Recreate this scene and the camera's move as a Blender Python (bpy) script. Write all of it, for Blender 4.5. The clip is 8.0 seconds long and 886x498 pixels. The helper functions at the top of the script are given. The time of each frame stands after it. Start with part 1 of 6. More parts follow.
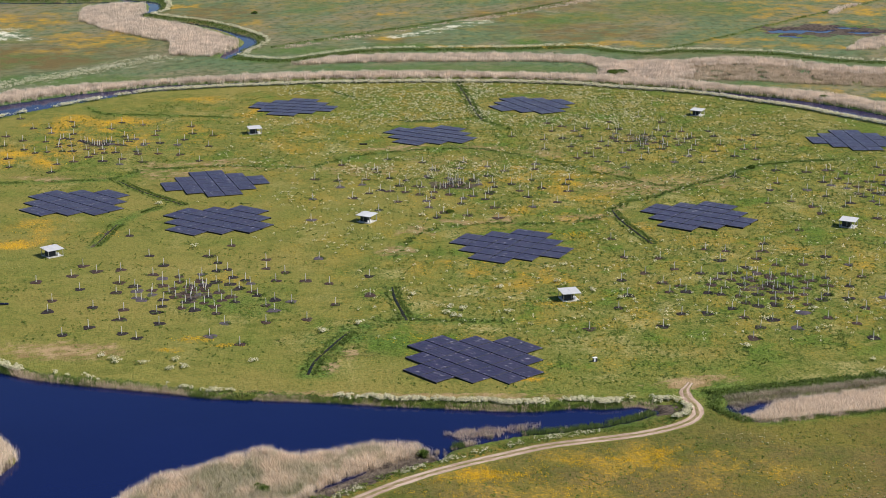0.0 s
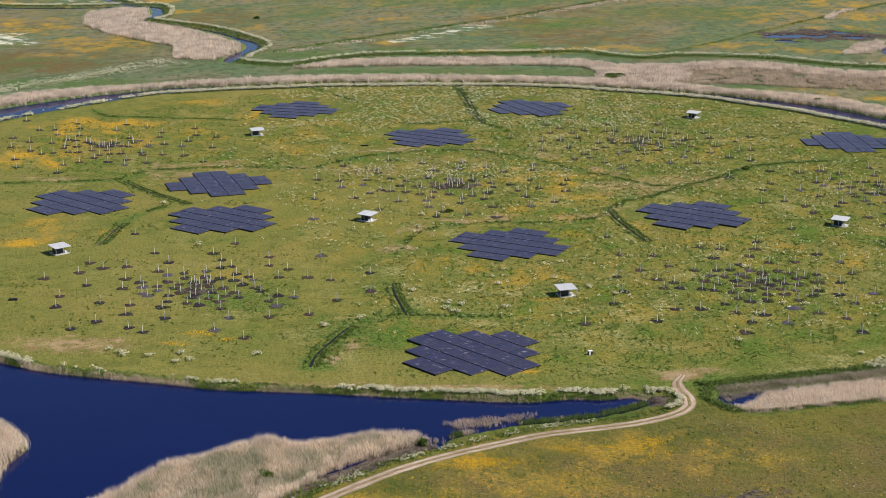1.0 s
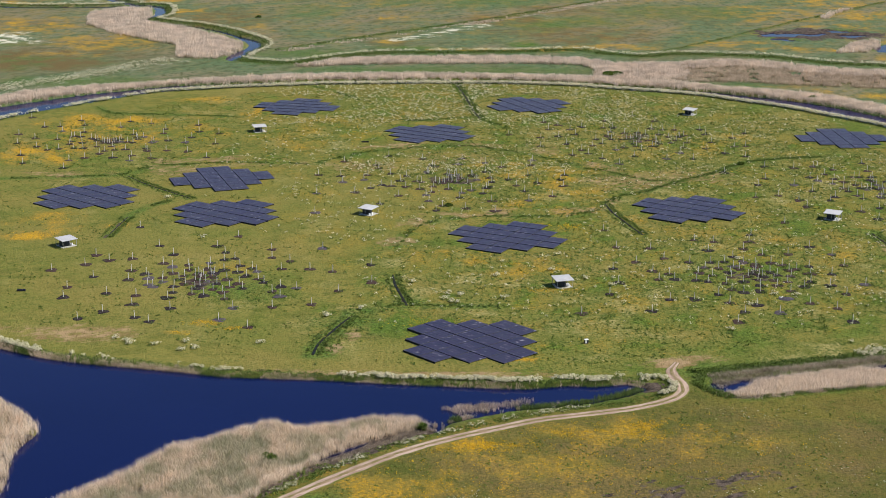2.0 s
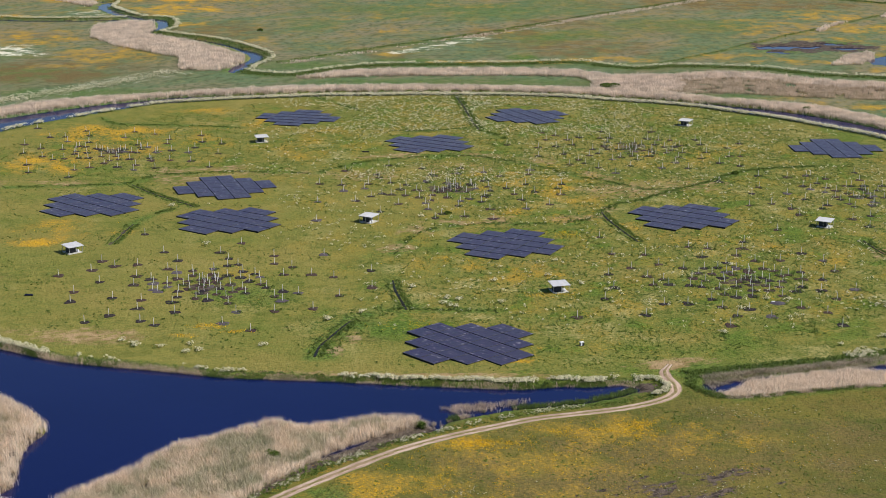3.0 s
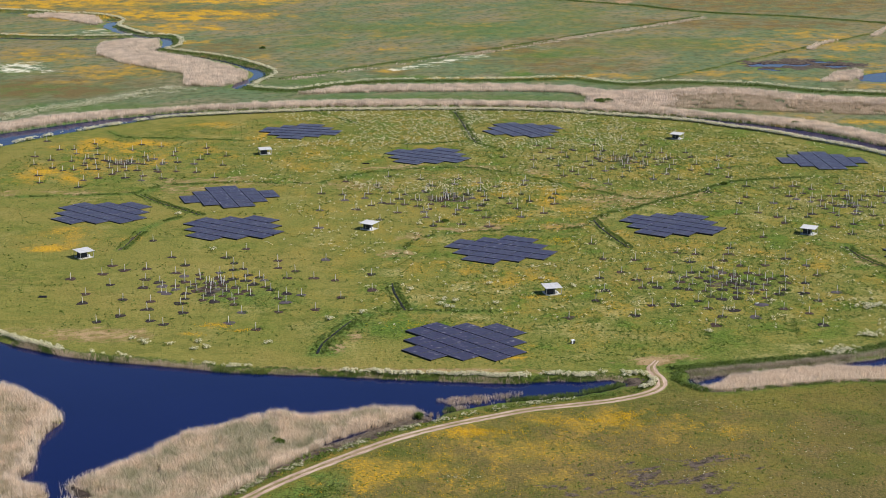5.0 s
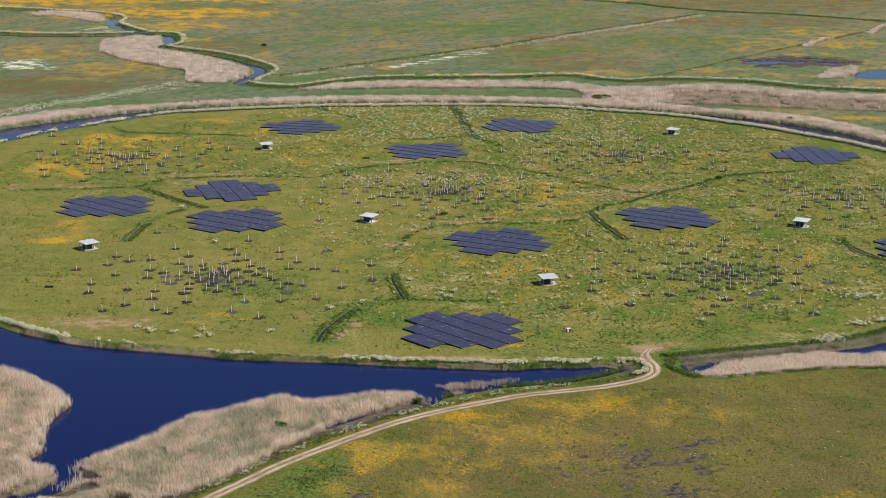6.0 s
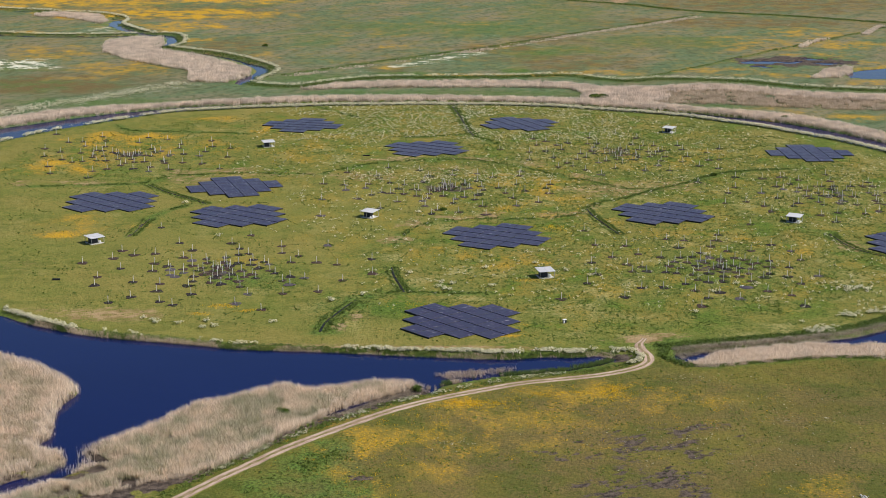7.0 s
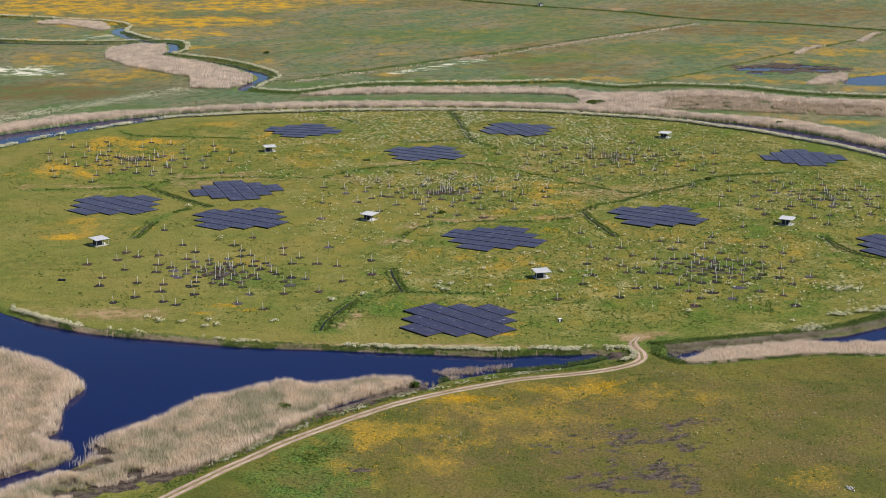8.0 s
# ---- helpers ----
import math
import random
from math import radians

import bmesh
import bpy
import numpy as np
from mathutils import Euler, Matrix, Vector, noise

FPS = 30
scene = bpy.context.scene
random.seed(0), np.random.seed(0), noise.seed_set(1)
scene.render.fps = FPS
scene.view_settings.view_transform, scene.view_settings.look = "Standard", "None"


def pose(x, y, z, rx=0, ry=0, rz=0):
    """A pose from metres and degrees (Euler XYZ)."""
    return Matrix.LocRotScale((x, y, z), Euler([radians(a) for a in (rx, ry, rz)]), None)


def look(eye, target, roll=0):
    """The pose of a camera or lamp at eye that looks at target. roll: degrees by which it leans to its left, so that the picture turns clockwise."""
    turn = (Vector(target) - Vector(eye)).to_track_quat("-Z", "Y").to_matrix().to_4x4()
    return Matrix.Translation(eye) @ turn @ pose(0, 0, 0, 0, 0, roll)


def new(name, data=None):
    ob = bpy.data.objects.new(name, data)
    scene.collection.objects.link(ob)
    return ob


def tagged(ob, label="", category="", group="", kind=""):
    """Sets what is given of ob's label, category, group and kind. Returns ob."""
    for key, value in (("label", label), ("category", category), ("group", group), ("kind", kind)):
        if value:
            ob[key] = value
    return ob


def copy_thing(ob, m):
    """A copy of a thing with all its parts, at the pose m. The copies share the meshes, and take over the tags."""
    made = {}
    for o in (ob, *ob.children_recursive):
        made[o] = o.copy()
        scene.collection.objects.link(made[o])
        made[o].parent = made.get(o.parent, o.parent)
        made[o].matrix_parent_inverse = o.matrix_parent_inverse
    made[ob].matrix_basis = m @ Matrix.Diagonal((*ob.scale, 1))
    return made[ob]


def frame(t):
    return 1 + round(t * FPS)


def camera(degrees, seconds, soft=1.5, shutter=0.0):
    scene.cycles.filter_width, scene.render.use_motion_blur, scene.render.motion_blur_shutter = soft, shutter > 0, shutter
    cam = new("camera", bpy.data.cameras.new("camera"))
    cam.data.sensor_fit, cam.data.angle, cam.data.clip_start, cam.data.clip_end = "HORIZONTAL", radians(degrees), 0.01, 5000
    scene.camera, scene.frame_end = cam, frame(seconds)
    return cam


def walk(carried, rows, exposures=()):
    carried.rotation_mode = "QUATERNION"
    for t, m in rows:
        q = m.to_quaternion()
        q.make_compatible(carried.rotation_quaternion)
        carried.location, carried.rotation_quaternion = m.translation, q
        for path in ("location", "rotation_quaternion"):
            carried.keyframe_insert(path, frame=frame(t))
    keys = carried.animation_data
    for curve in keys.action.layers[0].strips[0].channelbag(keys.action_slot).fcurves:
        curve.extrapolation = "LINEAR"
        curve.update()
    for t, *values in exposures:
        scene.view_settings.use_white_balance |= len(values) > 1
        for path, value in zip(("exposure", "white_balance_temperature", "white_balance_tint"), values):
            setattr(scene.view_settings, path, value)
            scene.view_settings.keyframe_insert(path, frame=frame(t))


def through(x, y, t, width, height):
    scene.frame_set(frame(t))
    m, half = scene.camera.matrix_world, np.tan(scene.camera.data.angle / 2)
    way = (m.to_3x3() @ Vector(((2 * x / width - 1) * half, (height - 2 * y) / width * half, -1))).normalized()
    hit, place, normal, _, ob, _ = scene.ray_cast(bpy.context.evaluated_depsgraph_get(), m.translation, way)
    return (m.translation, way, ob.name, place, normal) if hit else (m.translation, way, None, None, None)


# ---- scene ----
cam = camera(30.0, 8.0, soft=0.5)
# seconds, x, y, z, yaw, pitch, roll of a drone that backs away level at 117 m
ROWS = [
    (0.0, 0.00, 0.00, 117.00, 0.000, -16.363, 0.224),
    (0.5, 0.20, -4.43, 117.06, 0.021, -16.130, 0.231),
    (1.0, 0.36, -8.84, 117.11, 0.026, -16.114, 0.245),
    (1.5, 0.48, -12.90, 117.11, 0.037, -16.134, 0.250),
    (3.0, 0.96, -25.78, 117.30, 0.053, -15.543, 0.234),
    (3.5, 1.23, -29.96, 117.25, 0.068, -15.129, 0.231),
    (4.0, 1.37, -34.33, 117.25, 0.061, -14.795, 0.232),
    (4.5, 1.47, -38.68, 117.28, 0.051, -14.769, 0.247),
    (6.0, 1.99, -51.66, 117.31, 0.048, -14.785, 0.275),
    (6.5, 2.18, -56.04, 117.25, 0.051, -14.733, 0.280),
    (7.0, 2.27, -60.60, 117.18, 0.048, -14.685, 0.298),
    (7.5, 2.53, -64.87, 117.24, 0.053, -14.547, 0.298),
    (8.0, 2.93, -69.26, 117.33, 0.073, -14.376, 0.283),
]
walk(cam, [(t, pose(x, y, z, 90 + pitch, 0, yaw) @ pose(0, 0, 0, 0, 0, roll)) for t, x, y, z, yaw, pitch, roll in ROWS], [(0.0, 0.39), (1.0, 0.32), (3.0, 0.33), (4.5, 0.42), (6.0, 0.31), (8.0, 0.30)])

# ---- daylight: clear sky, sun high on the right ----
SUN_ELEV, SUN_FROM = 45.0, (1.0, -0.12)
sky_world = bpy.data.worlds.new("sky")
scene.world = sky_world
sky_world.use_nodes = True
wn = sky_world.node_tree
sky = wn.nodes.new("ShaderNodeTexSky")
sky.sky_type, sky.sun_disc = "NISHITA", False
sky.sun_elevation = radians(SUN_ELEV)
sky.sun_rotation = math.atan2(SUN_FROM[0], SUN_FROM[1])
sky.air_density, sky.dust_density, sky.ozone_density = 1.0, 0.1, 3.0
wn.nodes["Background"].inputs["Strength"].default_value = 0.085
wn.links.new(sky.outputs[0], wn.nodes["Background"].inputs["Color"])
sun_data = bpy.data.lights.new("sun", "SUN")
sun_data.energy, sun_data.angle, sun_data.color = 5.0, radians(0.53), (1.0, 0.935, 0.87)
sun = new("sun", sun_data)
sd = Vector((SUN_FROM[0], SUN_FROM[1], 0)).normalized() * math.cos(radians(SUN_ELEV))
sun.matrix_world = look((sd.x * 500, sd.y * 500 + 450, 500 * math.sin(radians(SUN_ELEV))), (0, 450, 0))


# ---- shapes and helpers ----
def spline(points, step=2.0, closed=False):
    """A smooth line through the points, resampled about every step metres."""
    p = [np.array(q, float) for q in points]
    n, out = len(p), []
    for i in range(n if closed else n - 1):
        a, b = p[i], p[(i + 1) % n]
        pre = p[(i - 1) % n] if closed or i > 0 else 2 * a - b
        post = p[(i + 2) % n] if closed or i + 2 < n else 2 * b - a
        k = max(1, int(np.hypot(*(b - a)) / step))
        for s in np.arange(k) / k:
            out.append(0.5 * (2 * a + (b - pre) * s + (2 * pre - 5 * a + 4 * b - post) * s * s + (3 * a - pre - 3 * b + post) * s ** 3))
    if not closed:
        out.append(p[-1])
    return np.array(out)


def dist_line(x, y, line, closed=False):
    """The distance of points from a line."""
    best = np.full(x.shape, 1e9)
    ends = np.roll(line, -1, 0) if closed else line[1:]
    for a, b in zip(line if closed else line[:-1], ends):
        d = b - a
        t = np.clip(((x - a[0]) * d[0] + (y - a[1]) * d[1]) / max(d @ d, 1e-9), 0, 1)
        np.minimum(best, np.hypot(x - a[0] - t * d[0], y - a[1] - t * d[1]), out=best)
    return best


def inside(x, y, poly):
    hit = np.zeros(x.shape, bool)
    for a, b in zip(poly, np.roll(poly, -1, 0)):
        if a[1] != b[1]:
            hit ^= ((a[1] > y) != (b[1] > y)) & (x < (b[0] - a[0]) * (y - a[1]) / (b[1] - a[1]) + a[0])
    return hit


def near(x, y, line, reach, closed=False, signed=False):
    """The distance from a line or, signed, from an area's edge (negative inside); beyond reach it is only known to be far."""
    d = np.full(x.shape, 1e3)
    lo, hi = line.min(0) - reach, line.max(0) + reach
    m = (x > lo[0]) & (x < hi[0]) & (y > lo[1]) & (y < hi[1])
    if m.any():
        e = dist_line(x[m], y[m], line, closed)
        if signed:
            e = np.where(inside(x[m], y[m], line), -e, e)
        d[m] = e
    return d


def step(lo, hi, v):
    t = np.clip((v - lo) / (hi - lo), 0, 1)
    return t * t * (3 - 2 * t)


def waves(x, y, scale, seed):
    """Smooth noise between -1 and 1 made of a few crossing waves."""
    r = np.random.default_rng(seed)
    out = np.zeros(x.shape)
    for k in range(7):
        a, f, ph = r.uniform(0, 6.28), r.uniform(0.5, 1.9) * 6.28 / scale, r.uniform(0, 6.28)
        out += np.sin(f * (x * math.cos(a) + y * math.sin(a)) + ph + 1.3 * np.sin(0.6 * f * (x * math.sin(a) - y * math.cos(a))))
    return out / 4.2


def mesh_of(name, verts, faces, mats, index=None, smooth=False):
    """A mesh from arrays: verts (n, 3), faces (m, 3 or 4)."""
    me = bpy.data.meshes.new(name)
    verts, faces = np.asarray(verts, np.float32), np.asarray(faces, np.int32)
    k = faces.shape[1]
    me.vertices.add(len(verts)), me.loops.add(faces.size), me.polygons.add(len(faces))
    me.vertices.foreach_set("co", verts.ravel())
    me.loops.foreach_set("vertex_index", faces.ravel())
    me.polygons.foreach_set("loop_start", np.arange(0, faces.size, k, dtype=np.int32))
    if index is not None:
        me.polygons.foreach_set("material_index", np.asarray(index, np.int32))
    me.polygons.foreach_set("use_smooth", np.full(len(faces), smooth))
    for m in mats:
        me.materials.append(m)
    me.update(calc_edges=True)
    return me


def part(name, data, material, parent, label="", m=None):
    """One mesh object (from a bmesh or a mesh) under a thing or a part."""
    if isinstance(data, bmesh.types.BMesh):
        me = bpy.data.meshes.new(name)
        data.to_mesh(me)
        data.free()
        me.materials.append(material)
    else:
        me = data
    ob = new(name, me)
    ob.parent = parent
    if m is not None:
        ob.matrix_basis = m
    return tagged(ob, label)


def thing(name, label, category, group="", m=None):
    ob = new(name)
    ob.empty_display_size = 0.5
    if m is not None:
        ob.matrix_basis = m
    return tagged(ob, label, category, group)


def box(bm, size, at=(0, 0, 0), turn=None, bevel=0.0):
    """A box with its base centre at the place, with its edges rounded if asked."""
    m = Matrix.Translation(at) @ (turn or Matrix()) @ Matrix.Translation((0, 0, size[2] / 2)) @ Matrix.Diagonal((*size, 1))
    made = bmesh.ops.create_cube(bm, size=1, matrix=m)
    if bevel:
        edges = list({e for v in made["verts"] for e in v.link_edges})
        bmesh.ops.bevel(bm, geom=edges, offset=bevel, segments=2, affect="EDGES", profile=0.6)
    return bm


def tube(bm, r1, r2, height, at=(0, 0, 0), sides=8):
    m = Matrix.Translation((at[0], at[1], at[2] + height / 2))
    bmesh.ops.create_cone(bm, cap_ends=True, segments=sides, radius1=r1, radius2=r2, depth=height, matrix=m)
    return bm


# ---- materials ----
class Nodes:
    """Short spelling for a node tree."""

    def __init__(self, name):
        self.mat = bpy.data.materials.new(name)
        self.mat.use_nodes = True
        self.t = self.mat.node_tree
        self.b = self.t.nodes["Principled BSDF"]

    def put(self, kind, **inputs):
        n = self.t.nodes.new(kind)
        for k, v in inputs.items():
            self.feed(n, k.replace("_", " "), v)
        return n

    def feed(self, n, key, v):
        s = n.inputs[int(key)] if key.isdigit() else n.inputs[key]
        if isinstance(v, bpy.types.NodeSocket):
            self.t.links.new(v, s)
        else:
            s.default_value = v

    def noise(self, scale, detail=4.0, rough=0.55, vec=None, dist=0.0):
        n = self.put("ShaderNodeTexNoise")
        n.inputs["Scale"].default_value, n.inputs["Detail"].default_value = scale, detail
        n.inputs["Roughness"].default_value, n.inputs["Distortion"].default_value = rough, dist
        if vec is not None:
            self.t.links.new(vec, n.inputs["Vector"])
        return n.outputs["Fac"]

    def math(self, op, a, b=0.0, c=0.0):
        n = self.t.nodes.new("ShaderNodeMath")
        n.operation = op
        for i, v in enumerate((a, b, c)):
            self.feed(n, str(i), v)
        return n.outputs[0]

    def ramp(self, v, lo, hi, a=0.0, b=1.0):
        n = self.t.nodes.new("ShaderNodeMapRange")
        n.interpolation_type = "SMOOTHSTEP"
        for k, w in (("Value", v), ("From Min", lo), ("From Max", hi), ("To Min", a), ("To Max", b)):
            self.feed(n, k, w)
        return n.outputs[0]

    def mix(self, f, a, b):
        n = self.t.nodes.new("ShaderNodeMix")
        n.data_type = "RGBA"
        for i, v in ((0, f), (6, a), (7, b)):
            if isinstance(v, tuple):
                v = (*v[:3], 1.0)
            self.feed(n, str(i), v)
        return n.outputs[2]

    def attr(self, name):
        n = self.t.nodes.new("ShaderNodeAttribute")
        n.attribute_name = name
        sep = self.put("ShaderNodeSeparateColor")
        self.t.links.new(n.outputs["Color"], sep.inputs[0])
        return sep.outputs

    def place(self):
        return self.t.nodes.new("ShaderNodeNewGeometry").outputs["Position"]

    def scaled(self, vec, s):
        n = self.t.nodes.new("ShaderNodeMapping")
        n.inputs["Scale"].default_value = s
        self.t.links.new(vec, n.inputs["Vector"])
        return n.outputs[0]

    def turned(self, vec, angle):
        n = self.t.nodes.new("ShaderNodeMapping")
        n.inputs["Rotation"].default_value = (0, 0, angle)
        self.t.links.new(vec, n.inputs["Vector"])
        return n.outputs[0]

    def bump(self, v, strength, distance):
        n = self.put("ShaderNodeBump", Height=v)
        n.inputs["Strength"].default_value, n.inputs["Distance"].default_value = strength, distance
        self.t.links.new(n.outputs[0], self.b.inputs["Normal"])

    def done(self, color, rough=0.8, metal=0.0, spec=0.3):
        self.feed(self.b, "Base Color", (*color, 1.0) if isinstance(color, tuple) else color)
        self.feed(self.b, "Roughness", rough)
        self.feed(self.b, "Metallic", metal)
        self.feed(self.b, "Specular IOR Level", spec)
        return self.mat


def meadow_material():
    n = Nodes("meadow")
    p = n.place()
    a, b = n.attr("flora"), n.attr("soil")
    way = n.attr("pasture")
    far, rough = way[0], way[1]
    wide = n.scaled(p, (0.85, 0.7, 1.0))
    fine, mid, big = n.noise(1.9, 6, 0.66, wide), n.noise(0.24, 5, 0.6, p), n.noise(0.022, 4, 0.5, p)
    weed = n.noise(0.95, 4, 0.62, n.scaled(p, (1.0, 0.6, 1.0)), 0.9)
    clump = n.noise(0.16, 4, 0.6, p)
    blade = n.noise(5.0, 2, 0.5, wide)
    swath = n.noise(0.05, 3, 0.55, n.scaled(p, (0.35, 1, 1)))
    c = n.mix(n.ramp(mid, 0.40, 0.60), (0.092, 0.112, 0.019), (0.172, 0.166, 0.038))
    c = n.mix(n.ramp(big, 0.46, 0.56, 0.0, 0.6), c, (0.196, 0.162, 0.042))
    c = n.mix(n.ramp(swath, 0.47, 0.55, 0.0, 0.5), c, (0.116, 0.142, 0.026))
    c = n.mix(n.math("MULTIPLY", n.ramp(fine, 0.50, 0.60, 0.0, 0.8), n.ramp(rough, 0, 1, 0.35, 1.0)), c, (0.056, 0.076, 0.012))
    c = n.mix(n.math("MULTIPLY", n.ramp(fine, 0.46, 0.36, 0.0, 0.45), n.ramp(rough, 0, 1, 0.25, 1.0)), c, (0.235, 0.212, 0.055))
    c = n.mix(n.math("MULTIPLY", n.ramp(blade, 0.55, 0.64, 0.0, 0.45), rough), c, (0.330, 0.290, 0.105))
    # bleached bents and fresh green growth in uneven patches
    patch = n.noise(0.085, 6, 0.68, n.scaled(p, (0.8, 0.7, 1)))
    c = n.mix(n.math("MULTIPLY", n.ramp(patch, 0.53, 0.65, 0.0, 0.85), n.ramp(rough, 0, 1, 0.3, 1.0)), c, n.mix(n.ramp(fine, 0.44, 0.58), (0.340, 0.290, 0.120), (0.165, 0.165, 0.045)))
    c = n.mix(n.math("MULTIPLY", n.ramp(patch, 0.47, 0.40, 0.0, 0.9), n.ramp(rough, 0, 1, 0.2, 1.0)), c, n.mix(n.ramp(fine, 0.42, 0.58), (0.108, 0.170, 0.024), (0.054, 0.094, 0.012)))
    # sun-bleached, trampled sward where the growth is short
    worn = n.math("MULTIPLY", n.ramp(n.noise(0.035, 6, 0.62, n.scaled(p, (0.6, 1, 1))), 0.36, 0.60, 0.15, 1.0), n.ramp(rough, 0.15, 0.75, 0.5, 0.0))
    c = n.mix(worn, c, n.mix(n.ramp(fine, 0.40, 0.62), (0.255, 0.200, 0.060), (0.168, 0.152, 0.036)))
    # close-grazed olive turf of the near field
    turf = n.mix(n.ramp(n.noise(0.07, 6, 0.66, n.scaled(n.turned(p, -0.5), (1, 0.5, 1))), 0.42, 0.58), (0.056, 0.072, 0.011), (0.134, 0.116, 0.022))
    clod = n.noise(0.8, 8, 0.74, n.scaled(n.turned(p, -0.5), (0.7, 1, 1)))
    turf = n.mix(n.ramp(n.noise(0.045, 7, 0.66, n.turned(p, 0.4)), 0.48, 0.60, 0.0, 0.55), turf, (0.112, 0.080, 0.022))
    turf = n.mix(n.ramp(clod, 0.53, 0.64, 0.0, 0.85), turf, (0.030, 0.034, 0.008))
    turf = n.mix(n.ramp(clod, 0.45, 0.34, 0.0, 0.5), turf, (0.190, 0.165, 0.050))
    turf = n.mix(n.ramp(fine, 0.50, 0.66, 0.0, 0.45), turf, (0.046, 0.052, 0.011))
    turf = n.mix(n.ramp(blade, 0.58, 0.70, 0.0, 0.3), turf, (0.230, 0.190, 0.070))
    c = n.mix(n.math("MULTIPLY", way[2], 0.85), c, turf)
    # mottled pastures beyond the channel; distance haze is put into their duller, bluer colours
    field = n.mix(n.ramp(n.noise(0.030, 6, 0.62, n.scaled(n.turned(p, 0.7), (1, 0.32, 1))), 0.42, 0.58), (0.092, 0.138, 0.068), (0.174, 0.156, 0.094))
    field = n.mix(n.ramp(n.noise(0.16, 5, 0.66, n.scaled(n.turned(p, 0.7), (1, 0.4, 1))), 0.50, 0.60, 0.0, 0.6), field, (0.072, 0.094, 0.040))
    field = n.mix(n.ramp(mid, 0.46, 0.36, 0.0, 0.35), field, (0.200, 0.180, 0.078))
    speck = n.noise(0.30, 6, 0.72, n.scaled(p, (1.0, 0.7, 1)))
    field = n.mix(n.ramp(speck, 0.52, 0.59, 0.0, 0.75), field, (0.056, 0.078, 0.032))
    field = n.mix(n.ramp(speck, 0.46, 0.38, 0.0, 0.5), field, (0.205, 0.190, 0.080))
    c = n.mix(far, c, field)
    # broad-leaved weeds in darker clumps, denser in some drifts
    herb = n.math("MULTIPLY", n.ramp(weed, 0.525, 0.555), n.ramp(clump, 0.44, 0.56, 0.25, 1.0))
    herb = n.math("MULTIPLY", n.math("MULTIPLY", herb, n.ramp(far, 0.0, 1.0, 1.0, 0.4)), n.ramp(rough, 0, 1, 0.25, 1.0))
    c = n.mix(herb, c, n.mix(n.ramp(blade, 0.42, 0.58), (0.020, 0.038, 0.006), (0.078, 0.118, 0.016)))
    # taller, greener growth; dry reddish sorrel
    grow = n.math("MULTIPLY", a[2], n.ramp(mid, 0.38, 0.56, 0.4, 1.0))
    c = n.mix(grow, c, n.mix(n.ramp(fine, 0.44, 0.57), (0.098, 0.168, 0.030), (0.036, 0.068, 0.012)))
    dry = n.math("MULTIPLY", b[0], n.ramp(n.noise(0.08, 6, 0.68, p), 0.42, 0.58, 0.25, 1.0))
    c = n.mix(dry, c, n.mix(n.ramp(fine, 0.43, 0.57), (0.158, 0.112, 0.044), (0.094, 0.074, 0.028)))
    # buttercups and cow parsley scattered in drifts
    drift = n.math("MULTIPLY", a[0], n.ramp(n.noise(0.11, 7, 0.68, n.scaled(p, (0.9, 0.7, 1))), 0.38, 0.64, 0.15, 1.45))
    c = n.mix(n.ramp(drift, 0.12, n.ramp(far, 0, 1, 1.15, 0.85), 0.0, 0.60), c, n.mix(n.ramp(fine, 0.40, 0.62), (0.320, 0.205, 0.040), (0.230, 0.160, 0.034)))
    grain = n.noise(1.9, 5, 0.7, n.scaled(p, (0.75, 0.7, 1)))
    coarse = n.noise(0.30, 9, 0.78, n.scaled(p, (0.8, 1.0, 1)))
    grain = n.math("ADD", n.math("MULTIPLY", grain, n.math("SUBTRACT", 1.0, far)), n.math("MULTIPLY", coarse, far))
    level = n.math("SUBTRACT", grain, n.math("SUBTRACT", 0.66, n.math("MULTIPLY", drift, 0.19)))
    c = n.mix(n.ramp(level, -0.05, 0.20, 0.0, 0.9), c, n.mix(n.ramp(blade, 0.40, 0.62), (0.36, 0.205, 0.014), (0.56, 0.325, 0.018)))
    grain = n.noise(1.4, 5, 0.68, n.scaled(p, (1, 1, 3)))
    puff = n.math("MULTIPLY", a[1], n.ramp(n.noise(0.16, 6, 0.66, p), 0.38, 0.60, 0.2, 1.3))
    level = n.math("SUBTRACT", grain, n.math("SUBTRACT", 0.74, n.math("MULTIPLY", puff, 0.24)))
    c = n.mix(n.ramp(level, -0.01, 0.11, 0.0, 0.9), c, (0.66, 0.63, 0.50))
    tear = n.noise(0.55, 8, 0.74, n.scaled(n.turned(p, -0.5), (0.6, 1, 1)))
    tear = n.math("MULTIPLY", n.math("SUBTRACT", tear, 0.5), 2.6)
    c = n.mix(n.math("MULTIPLY", n.ramp(n.math("ADD", b[1], tear), 0.2, 0.75), n.ramp(b[1], 0.02, 0.3, 0.0, 0.85)), c, n.mix(n.ramp(mid, 0.42, 0.58), (0.225, 0.148, 0.070), (0.330, 0.225, 0.128)))
    c = n.mix(n.math("MULTIPLY", n.ramp(n.math("ADD", b[2], n.math("ADD", n.math("MULTIPLY", tear, 0.5), n.math("MULTIPLY", n.math("SUBTRACT", n.noise(0.2, 6, 0.66, n.scaled(n.turned(p, -0.5), (0.6, 1, 1))), 0.5), 2.4))), 0.42, 0.60), n.ramp(b[2], 0.02, 0.3)), c, n.mix(n.ramp(clod, 0.40, 0.62), (0.112, 0.086, 0.068), (0.032, 0.025, 0.020)))
